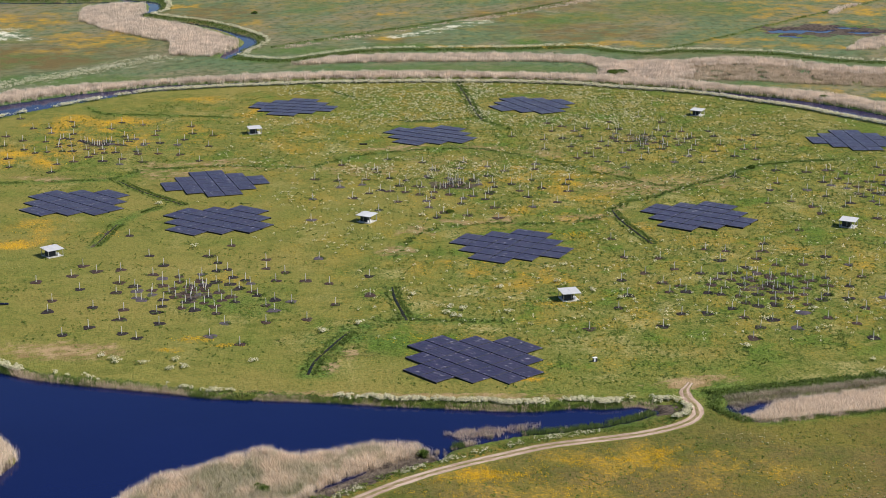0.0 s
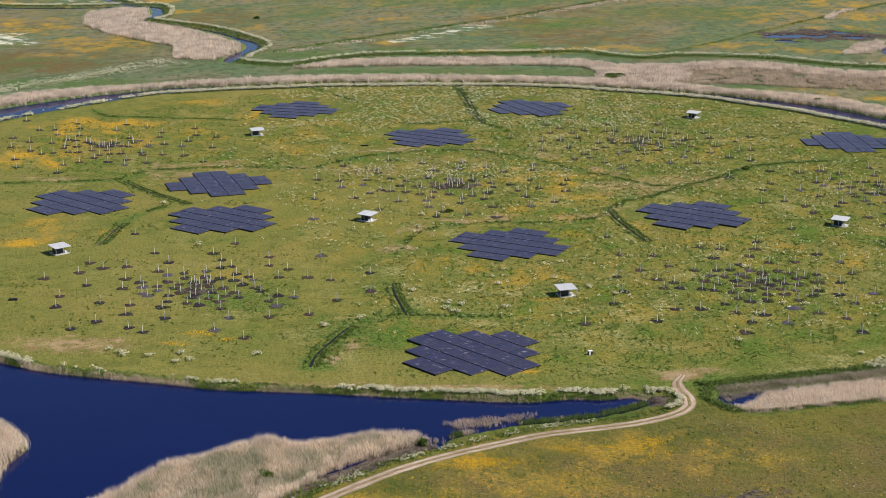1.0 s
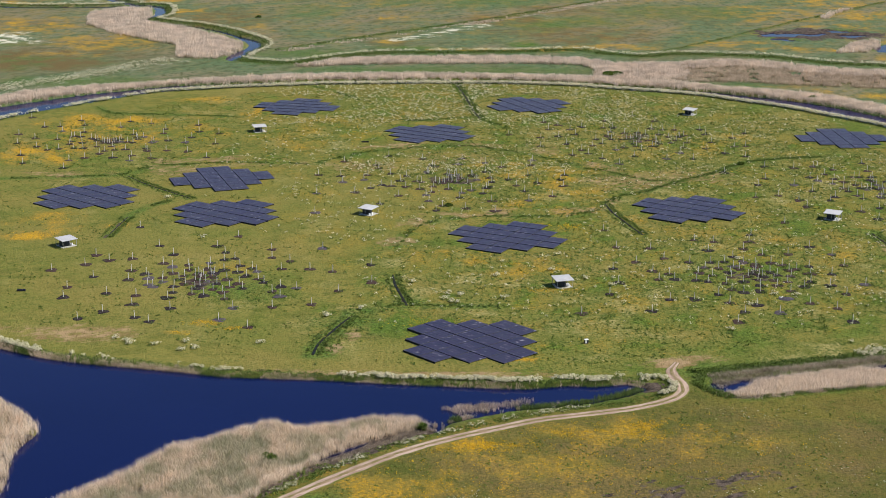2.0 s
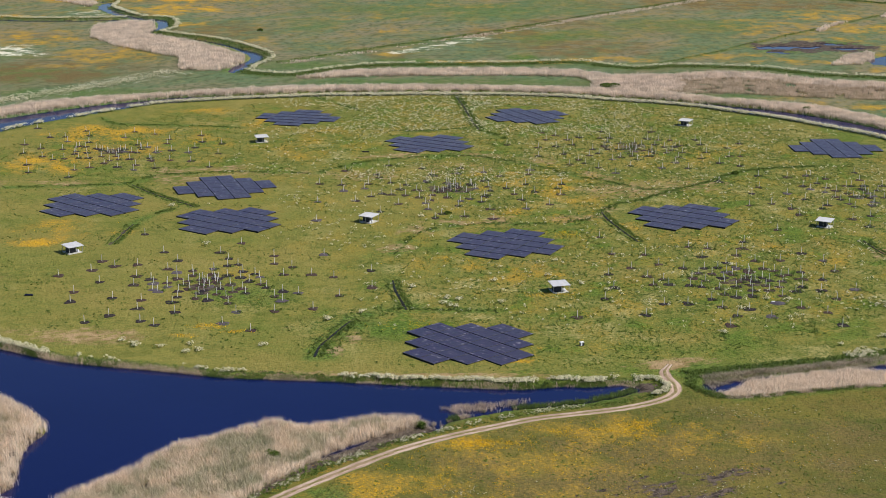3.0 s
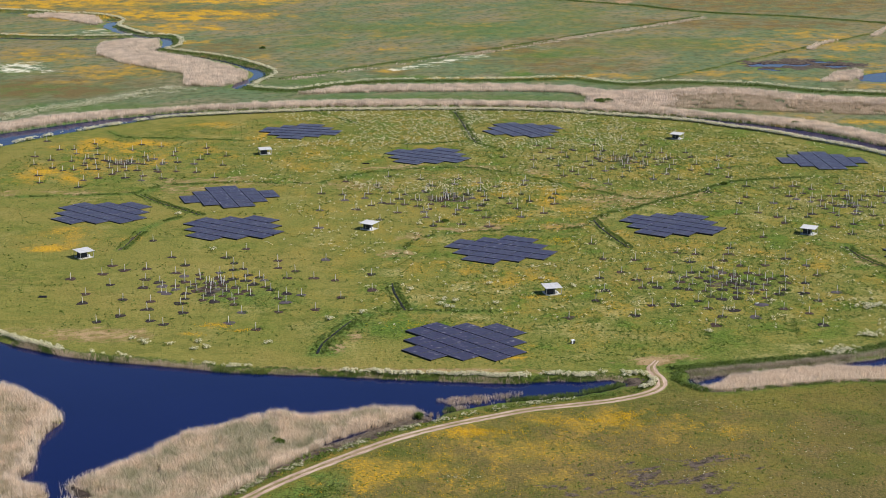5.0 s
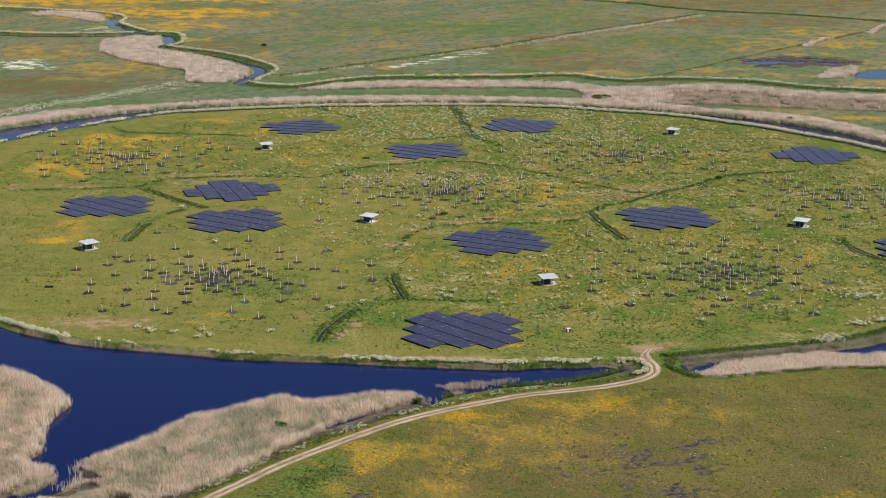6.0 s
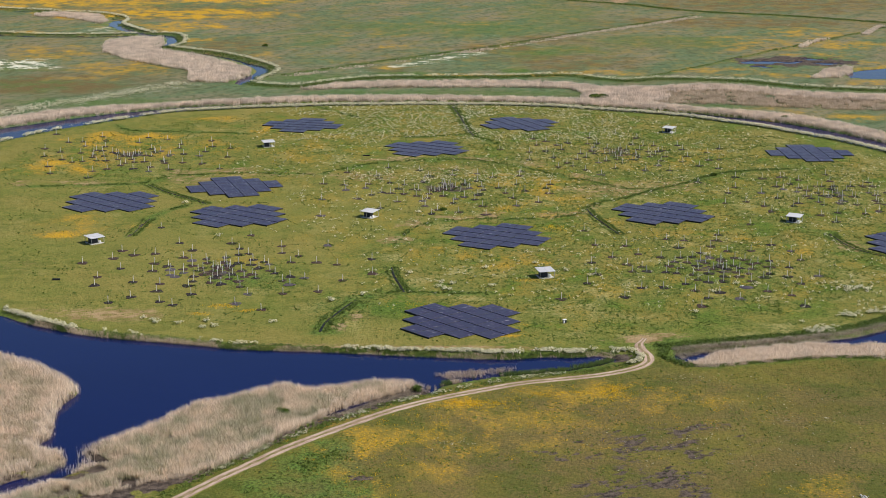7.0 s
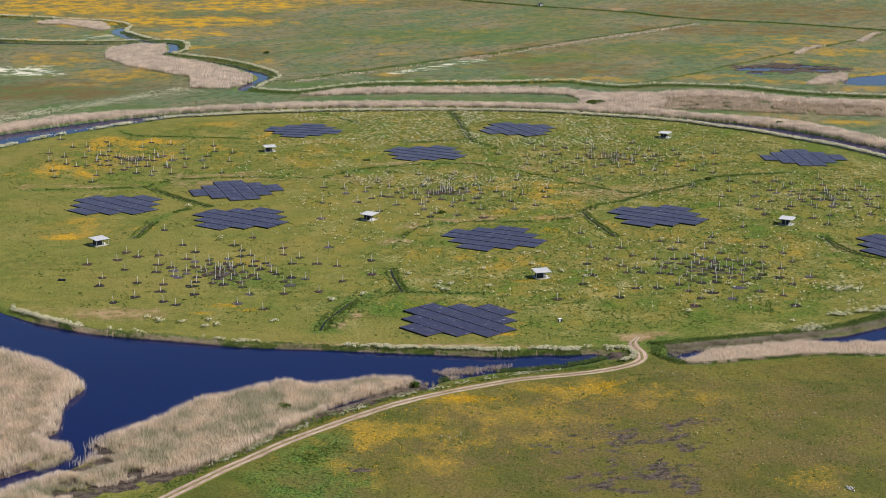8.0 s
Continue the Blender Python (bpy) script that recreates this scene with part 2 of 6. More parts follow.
    n.bump(n.math("MULTIPLY", n.math("ADD", fine, n.math("MULTIPLY", weed, 1.4)), n.ramp(way[2], 0, 1, 1.0, 0.65)), 0.8, 0.25)
    return n.done(c, 0.9, 0, 0.08)


def plant_material(name, dark, light, tip=None, spread=0.5, shine=0.2, through=0.25):
    """Leaves and stalks: each stalk has its own shade, and a tip's colour if given (by height in UV)."""
    n = Nodes(name)
    geo = n.t.nodes.new("ShaderNodeNewGeometry")
    drift = n.noise(0.16, 6, 0.7, geo.outputs["Position"])
    v = n.math("ADD", n.math("MULTIPLY", geo.outputs["Random Per Island"], spread), n.math("MULTIPLY", n.ramp(drift, 0.38, 0.62), 1 - spread))
    c = n.mix(v, dark, light)
    if tip:
        uv = n.t.nodes.new("ShaderNodeUVMap").outputs[0]
        sep = n.put("ShaderNodeSeparateXYZ", Vector=uv)
        c = n.mix(n.ramp(sep.outputs[1], 0.35, 0.95, 0.0, 0.5), c, tip)
    mat = n.done(c, 0.75, 0, shine)
    if through:
        n.feed(n.b, "Transmission Weight", 0.0)
        t = n.t.nodes.new("ShaderNodeBsdfTranslucent")
        n.feed(t, "Color", c)
        mixer = n.t.nodes.new("ShaderNodeMixShader")
        mixer.inputs[0].default_value = through
        n.t.links.new(n.b.outputs[0], mixer.inputs[1])
        n.t.links.new(t.outputs[0], mixer.inputs[2])
        n.t.links.new(mixer.outputs[0], n.t.nodes["Material Output"].inputs[0])
    return mat


def water_material():
    n = Nodes("lake_water")
    p = n.place()
    n.bump(n.math("ADD", n.noise(0.9, 3, 0.5, n.scaled(p, (1, 0.6, 1))), n.math("MULTIPLY", n.noise(0.12, 2, 0.5, p), 1.5)), 0.25, 0.05)
    n.b.inputs["IOR"].default_value = 1.33
    n.b.inputs["Specular Tint"].default_value = (0.50, 0.62, 1.0, 1.0)
    return n.done(n.mix(n.noise(0.03, 2, 0.5, p), (0.002, 0.006, 0.046), (0.003, 0.008, 0.058)), 0.07, 0, 0.22)


def plain(name, color, other=None, scale=3.0, rough=0.6, metal=0.0, spec=0.4, relief=0.0, own=True):
    """A surface with two-scale mottling between two near colours, seen in object space."""
    n = Nodes(name)
    co = n.put("ShaderNodeTexCoord").outputs["Object"] if own else n.place()
    f = n.math("ADD", n.math("MULTIPLY", n.noise(scale, 5, 0.6, co), 0.6), n.math("MULTIPLY", n.noise(scale * 6, 4, 0.6, co), 0.4))
    info = n.put("ShaderNodeObjectInfo").outputs["Random"]
    c = n.mix(n.ramp(f, 0.3, 0.7), color, other or tuple(v * 0.75 for v in color))
    c = n.mix(n.math("MULTIPLY", info, 0.35), c, tuple(v * 0.7 for v in color))
    if relief:
        n.bump(f, 0.6, relief)
    return n.done(c, n.ramp(f, 0.3, 0.7, rough, min(1.0, rough + 0.15)), metal, spec)


def panel_material():
    """Dark solar glass with dried dirt blotches and bird lime."""
    n = Nodes("solar_glass")
    co = n.put("ShaderNodeTexCoord").outputs["Object"]
    info = n.put("ShaderNodeObjectInfo").outputs["Random"]
    shift = n.put("ShaderNodeVectorMath")
    shift.operation = "ADD"
    n.t.links.new(co, shift.inputs[0])
    grow = n.put("ShaderNodeCombineXYZ", X=n.math("MULTIPLY", info, 91.0), Y=n.math("MULTIPLY", info, 37.0))
    n.t.links.new(grow.outputs[0], shift.inputs[1])
    v = shift.outputs[0]
    film = n.noise(0.5, 4, 0.6, v)
    spot = n.ramp(n.noise(0.85, 3, 0.5, n.scaled(v, (0.75, 1.25, 1))), 0.56, 0.72)
    lane = n.math("ABSOLUTE", n.math("SUBTRACT", n.math("FRACT", n.math("DIVIDE", n.put("ShaderNodeSeparateXYZ", Vector=co).outputs[0], 2.5)), 0.5))
    spot = n.math("MULTIPLY", spot, n.ramp(lane, 0.10, 0.40, 0.25, 1.0))
    c = n.mix(n.ramp(film, 0.3, 0.7), (0.018, 0.014, 0.038), (0.034, 0.027, 0.066))
    c = n.mix(n.math("MULTIPLY", info, 0.35), c, (0.044, 0.036, 0.058))
    c = n.mix(n.math("MULTIPLY", spot, 0.8), c, (0.27, 0.25, 0.29))
    return n.done(c, n.ramp(film, 0.3, 0.7, 0.28, 0.42), 0, 0.25)


def soil_material():
    """Dug peat: black, red-brown or dried to a lilac grey, patch by patch, crumbly and paler at its rim."""
    n = Nodes("dug_peat")
    p = n.place()
    own = n.math("FRACT", n.math("ADD", n.put("ShaderNodeObjectInfo").outputs["Random"], n.t.nodes.new("ShaderNodeNewGeometry").outputs["Random Per Island"]))
    crumb, lump = n.noise(3.5, 5, 0.7, p), n.noise(0.9, 4, 0.6, p)
    c = n.mix(n.ramp(own, 0.30, 0.55), (0.018, 0.014, 0.017), (0.046, 0.027, 0.024))
    c = n.mix(n.ramp(own, 0.84, 0.94), c, (0.076, 0.064, 0.078))
    c = n.mix(n.ramp(crumb, 0.48, 0.66, 0.0, 0.6), c, (0.105, 0.080, 0.074))
    c = n.mix(n.ramp(lump, 0.56, 0.68, 0.0, 0.75), c, (0.060, 0.090, 0.018))
    n.bump(crumb, 0.7, 0.06)
    return n.done(c, 0.95, 0, 0.12)


MEADOW, WATER = meadow_material(), water_material()
WEED = plant_material("leafy_weed", (0.040, 0.074, 0.010), (0.140, 0.195, 0.032), None, 0.75, 0.2, 0.3)
TUFT = plant_material("grass_tuft", (0.085, 0.135, 0.020), (0.175, 0.215, 0.045), None, 0.7, 0.2, 0.4)
LUSH = plant_material("rank_grass", (0.065, 0.105, 0.020), (0.135, 0.180, 0.044), None, 0.5, 0.2, 0.4)
PALE_REED = plant_material("dry_reed", (0.27, 0.25, 0.12), (0.80, 0.63, 0.47), (0.86, 0.69, 0.56), 0.25, 0.2, 0.45)
STRAW_REED = plant_material("bleached_reed", (0.54, 0.43, 0.30), (0.84, 0.70, 0.55), (0.88, 0.75, 0.61), 0.6, 0.2, 0.45)
GREEN_REED = plant_material("young_reed", (0.15, 0.20, 0.07), (0.72, 0.57, 0.41), (0.82, 0.67, 0.54), 0.22, 0.2, 0.45)
PINK_REED = plant_material("far_reed", (0.36, 0.285, 0.21), (0.82, 0.68, 0.545), (0.85, 0.715, 0.59), 0.2, 0.2, 0.45)
BROWN_REED = plant_material("brown_sedge", (0.26, 0.20, 0.12), (0.66, 0.51, 0.38), (0.60, 0.48, 0.36), 0.35, 0.2, 0.4)
SEDGE = plant_material("bank_sedge", (0.16, 0.14, 0.085), (0.46, 0.38, 0.28), (0.48, 0.41, 0.31), 0.3, 0.2, 0.35)
UMBEL = plant_material("white_umbels", (0.60, 0.56, 0.38), (0.79, 0.75, 0.57), None, 0.8, 0.1, 0.5)
GOLD = plant_material("yellow_petals", (0.56, 0.34, 0.012), (0.78, 0.50, 0.02), None, 0.8, 0.1, 0.3)
GLASS = panel_material()
DARK_METAL = plain("dark_metal", (0.020, 0.020, 0.022), (0.012, 0.012, 0.014), 4, 0.5, 0.2)
ALU = plain("anodised_aluminium", (0.20, 0.20, 0.22), (0.14, 0.14, 0.16), 6, 0.4, 0.6)
STAKE = plain("weathered_stake", (0.72, 0.69, 0.65), (0.58, 0.55, 0.51), 5, 0.75)
MAT = soil_material()
ROOFING = plain("light_grey_roofing", (0.50, 0.50, 0.51), (0.43, 0.43, 0.44), 2, 0.55)
CABINET = plain("dark_grey_cabinet", (0.026, 0.031, 0.044), (0.018, 0.021, 0.030), 2, 0.5)
GALV = plain("galvanised_steel", (0.50, 0.51, 0.53), (0.38, 0.39, 0.41), 8, 0.4, 0.5)
CONCRETE = plain("pale_concrete", (0.50, 0.49, 0.45), (0.38, 0.37, 0.34), 3, 0.85, 0, 0.3, 0.01)
WHITE_PAINT = plain("white_paint", (0.78, 0.79, 0.80), (0.66, 0.67, 0.68), 3, 0.4)


# ---- plan of the land: shorelines, ditches, tracks (metres) ----
LAKE_NORTH = [(-150, 350), (-119, 337), (-107, 324), (-97, 316), (-83, 308), (-73, 304.6), (-62, 302), (-51, 299.2), (-44, 297.3), (-32, 296.3), (-21, 295.3), (-8, 293.5), (2, 292.5), (11, 291.5), (18, 291.4), (25, 293), (31, 292.7), (37.5, 294.0), (40.2, 292.2)]
LAKE_SOUTH = [(40.2, 290.3), (35, 286.4), (25, 282), (17, 280), (11, 278), (5, 275), (1, 272), (-1, 268), (-7, 265), (-13, 260), (-19, 255), (-23, 252), (-25, 250.5), (-20, 257), (-15, 262), (-8, 267), (-3, 270), (-2, 273), (-8, 274), (-15, 272), (-25, 268), (-32, 271), (-37, 267), (-43, 262), (-48, 259), (-52, 253), (-54, 248), (-57, 245), (-60, 241), (-66, 234), (-66, 232), (-63, 228.5), (-67, 223), (-71.5, 215.5), (-77, 209.5), (-89, 199)]
LAKE_WEST = [(-92, 206), (-79, 217), (-74, 222), (-71, 227), (-68, 231), (-76, 235), (-74, 241), (-75, 249), (-76, 258), (-75, 263), (-74, 268), (-77, 273), (-82, 279), (-90, 286), (-99, 292), (-109, 299), (-150, 318)]
CHANNEL_EAST = [(54, 294), (56, 290), (58, 287), (65, 288), (76, 291), (89, 294), (105, 294), (118, 298), (150, 318), (147, 344), (123, 326), (111, 317), (99, 309), (91, 306), (82, 303), (71, 300), (60, 297), (55, 295)]
RING_OUTER = [(-196, 500), (-190, 528), (-184, 547), (-173, 563), (-162, 575), (-149, 588), (-135, 600), (-118, 611), (-107, 618), (-90, 622), (-67, 627), (-42, 631), (-18, 633), (6, 634), (31, 632), (54, 627), (78, 620), (102, 611), (118, 602), (134, 591), (148, 576), (162, 556), (176, 532), (188, 508)]
RING_INNER = [(-185, 500), (-173, 528), (-164, 539), (-156, 552), (-148, 564), (-130, 585), (-111, 604), (-89, 613), (-66, 619), (-42, 624), (-18, 626), (6, 627), (30, 626), (53, 621), (76, 613), (99, 603), (111, 592), (125, 581), (138, 567), (152, 551), (165, 528), (174, 508)]
RING_BACK = [(-196, 548), (-186, 567), (-176, 579), (-158, 599), (-137, 612), (-114, 620), (-91, 629), (-67, 637), (-19, 643), (30, 641), (54, 638), (66, 634), (90, 629), (112, 615), (136, 605), (157, 586), (175, 553), (191, 529)]
RIVER = [(-264, 850), (-244, 844), (-211, 838), (-181, 841), (-154, 847), (-146, 835), (-143, 812), (-147, 796), (-131, 782), (-111, 766), (-94, 742), (-85, 724), (-85, 709), (-89, 695), (-90, 681)]
BROOK = [(-90, 681), (-81, 673), (-66, 669), (-56, 676), (-34, 693), (-5, 699), (32, 701), (59, 707), (70, 697), (87, 690), (101, 696), (137, 692), (160, 676), (184, 669), (217, 662), (260, 655)]
UPPER_BROOK = [(-330, 985), (-301, 979), (-275, 964), (-237, 951), (-214, 943), (-201, 934), (-191, 917), (-189, 892), (-174, 864), (-160, 848)]
FAR_POND = [(193, 719), (201, 730), (219, 740), (242, 750), (270, 752), (262, 716), (232, 709), (210, 703), (195, 706)]
MUD_POOLS = [(157.6, 757.2, 9, 5), (156.8, 741.5, 5, 3), (171.1, 757.7, 7, 4), (187.5, 768.4, 7, 4), (191.0, 754.4, 6, 4)]
TRACK = [(48.9, 305.5), (48.0, 303.3), (47.1, 300.7), (47.2, 297.2), (48.2, 292.4), (47.3, 287.6), (43.8, 283.6), (37, 279.7), (30, 277.2), (19, 273.7), (11, 269.5), (2, 264.3), (-7, 257.7), (-16, 248.8), (-24, 240), (-29, 234), (-33.5, 227.5), (-38.5, 220.5), (-44, 212), (-51, 201), (-62, 184), (-80, 158)]
DITCHES = [[(-12, 367), (-11, 358), (-8, 343)], [(-20, 335), (-22, 330), (-26, 317), (-27, 309)], [(46, 437), (47, 428), (50, 415), (53, 404)], [(5, 623), (8, 598), (11, 569), (13, 556)], [(-95, 468), (-88, 458), (-78, 447), (-72, 441)], [(114, 406), (116, 394), (120, 385), (126, 379)], [(-88, 399), (-87, 411), (-86, 420)]]
BANKS = [[(-8, 343), (-18, 338), (-22, 330), (-26, 317), (-27, 309)], [(46, 437), (52, 446), (60, 452), (70, 463), (84, 476), (94, 489), (107, 495), (121, 498)], [(13, 556), (18, 547), (23, 538)], [(-135, 463), (-128, 464), (-116, 466), (-104, 468), (-97, 469)], [(-86, 420), (-83, 430), (-77, 439)], [(-97, 469), (-89, 481), (-77, 484), (-62, 487), (-42, 485), (-34, 492), (-24, 502), (-12, 508), (3, 511), (13, 510), (22, 504), (31, 497), (43, 482)], [(43, 482), (53, 474), (62, 465), (70, 464)], [(-12, 391), (-10, 401), (-6, 412), (1, 419), (14, 423), (29, 423), (42, 428), (46, 436)], [(-126, 575), (-117, 563), (-99, 561), (-76, 558)], [(-51, 619), (-39, 603), (-30, 589)], [(-18, 553), (-5, 553), (9, 558)], [(-10, 344), (-3, 343), (14, 342)]]
REEDS_FRONT = [(-2, 271), (-8, 273), (-15, 271.5), (-25, 267.5), (-32, 270.5), (-37, 266.5), (-43, 261.5), (-48, 258), (-52, 252), (-54, 247), (-57, 244), (-60, 240), (-66, 233), (-63.5, 228), (-67, 222), (-71.5, 214.5), (-79, 205), (-76, 199), (-66, 204), (-58, 212), (-50, 218.5), (-45, 219.5), (-40, 225), (-34, 233.5), (-29, 241.5), (-24, 248.5), (-20, 256), (-15, 261.5), (-8, 266.5)]
REEDS_WEST = [(-92, 207), (-79, 218), (-72, 227), (-69, 230.5), (-77, 235), (-75, 241), (-76, 249), (-77, 258), (-76, 263), (-75, 268), (-78, 272.5), (-83, 278), (-91, 285), (-100, 291), (-112, 298), (-122, 292), (-110, 250), (-97, 206)]
REEDS_EAST = [(57.5, 287.6), (61, 287.6), (65, 288.5), (76, 291.5), (89, 294.5), (105, 294.5), (118, 298.5), (145, 315), (143, 324), (117, 306), (107, 302.5), (95, 301), (86, 302.5), (78, 300.5), (70, 297.8), (64, 294), (60, 290.5)]
REEDS_SPIT = [(0.2, 279.8), (4.6, 281.8), (11.0, 282.7), (18.0, 284.9), (17.3, 282.0), (10.9, 279.6), (3.4, 277.1)]
REEDS_MIDDLE = [(-62, 660), (-45, 664), (-25, 668), (31, 670), (57, 668), (65, 651), (73, 657), (70, 673), (57, 682), (32, 686), (-25, 684), (-46, 677)]
REEDS_BROAD = [(68, 632), (65, 651), (74, 667), (95, 671), (119, 678), (134, 676), (156, 662), (180, 654), (214, 652), (250, 650), (240, 605), (203, 611), (187, 615), (149, 621), (126, 626), (114, 629), (100, 630), (83, 636)]
REEDS_RIVER = [(-174, 797), (-176, 815), (-166, 830), (-152, 830), (-147, 806), (-150, 788), (-136, 775), (-123, 764), (-105, 740), (-92, 718), (-90, 707), (-93, 690), (-97, 681), (-112, 684), (-117, 715), (-131, 729), (-151, 748), (-170, 778)]
REEDS_POND = [(171.2, 700.1), (185.1, 727.4), (199.2, 737.3), (196.2, 722.3), (186.6, 704.1)]
FIELD_STRIP = [(-74, 704), (-49, 729), (-22, 757), (21, 800), (70, 856), (112, 902), (154, 950)]
FIELD_DITCH = [(88, 697), (115, 725), (168, 791), (212, 842), (261, 903), (297, 947), (400, 1070)]
FAR_HEDGE = [(-20, 1110), (19, 1078), (64, 1044), (117, 1012), (150, 980), (179, 963), (215, 950), (265, 917), (330, 880)]

LAKE = np.vstack([spline(LAKE_NORTH), spline(LAKE_SOUTH, 1.5), spline(LAKE_WEST)])
EAST = spline(CHANNEL_EAST, 2, True)
RING = np.vstack([spline(RING_INNER, 3), spline(RING_OUTER, 3)[::-1]])
POND = spline(FAR_POND, 4, True)
river_line, brook_line, upper_line = spline(RIVER, 4), spline(BROOK, 4), spline(UPPER_BROOK, 5)
track_line = spline(TRACK, 0.8)
ditch_lines, bank_lines = [spline(d, 2) for d in DITCHES], [spline(d, 3) for d in BANKS]


silt_line = spline([(-3.5, 268.6), (-7.0, 265.8), (-10.4, 262.2), (-14.8, 257.5), (-18.8, 253.8), (-24, 249.5)], 1.5)


def wet(x, y):
    """How far a place lies outside open water (negative inside), with ragged edges."""
    d = np.full(x.shape, 1e3)
    for area in (LAKE, EAST, RING, POND):
        d = np.minimum(d, near(x, y, area, 8, True, True))
    d = np.minimum(d, near(x, y, river_line, 12) - 2.6 + 1.5 * step(732, 745, y) * step(808, 795, y))
    d = np.minimum(d, near(x, y, upper_line, 12) - 2.6 + 1.6 * step(905, 925, y))
    for line in ditch_lines:
        d = np.minimum(d, near(x, y, line, 8) + 1.2)
    for px, py, rx, ry in MUD_POOLS:
        m = (abs(x - px) < 3 * rx) & (abs(y - py) < 3 * ry)
        e = (np.hypot((x - px) / rx, (y - py) / ry) - 1) * min(rx, ry)
        d = np.where(m, np.minimum(d, e + 2.5 * waves(x, y, 9, 31)), d)
    return d + 0.35 * waves(x, y, 5, 3)


def land(x, y):
    """The ground's height."""
    x, y = np.asarray(x, float), np.asarray(y, float)
    z = 0.10 * waves(x, y, 60, 1) + 0.05 * waves(x, y, 11, 2)
    z = z * step(1.0, 5.0, near(x, y, track_line, 12))
    z = z - 1.5 * step(1.3, -0.9, wet(x, y))
    silt = step(3.6, 2.3, near(x, y, silt_line, 6))
    return z + silt * (np.maximum(z, -0.46 + 0.13 * waves(x, y, 3, 33)) - z)


def lie(x, y):
    """The ground's height at one place."""
    return float(land(np.array([x]), np.array([y]))[0])


def graded(lo, hi, fine, limits, grow=1.06):
    """Grid lines: steps as given inside the limits, ever wider beyond."""
    mids, s = list(fine), None
    a, out = mids[0], list(mids)
    s = mids[1] - mids[0]
    while a > lo:
        s *= grow
        a -= s
        out.insert(0, a)
    a, s = mids[-1], mids[-1] - mids[-2]
    while a < hi:
        s = min(s * limits, 400)
        a += s
        out.append(a)
    return np.array(out)


gx = graded(-4500, 4500, np.arange(-130, 128, 1.1), 1.05, 1.05)
gy = graded(-3000, 4800, np.concatenate([np.arange(196, 345, 1.05), np.arange(345, 470, 1.4), np.arange(470, 660, 2.0), np.arange(660, 860, 3.0)]), 1.04, 1.13)
GX, GY = np.meshgrid(gx, gy)
fx, fy = GX.ravel(), GY.ravel()
fz = land(fx, fy)
idx = np.arange(len(fx)).reshape(GX.shape)
quads = np.stack([idx[:-1, :-1], idx[:-1, 1:], idx[1:, 1:], idx[1:, :-1]], -1).reshape(-1, 4)
ground_mesh = mesh_of("ground", np.c_[fx, fy, fz], quads, [MEADOW], None, True)


def spots(x, y, rows):
    """Soft patches: x, y, half width, half depth, strength."""
    out = np.zeros(x.shape)
    for px, py, rx, ry, s in rows:
        m = (abs(x - px) < 2 * rx) & (abs(y - py) < 2 * ry)
        if m.any():
            e = np.hypot((x[m] - px) / rx, (y[m] - py) / ry) + 0.22 * waves(x[m], y[m], min(rx, ry), 11)
            out[m] = np.maximum(out[m], s * step(1.25, 0.35, e))
    return out


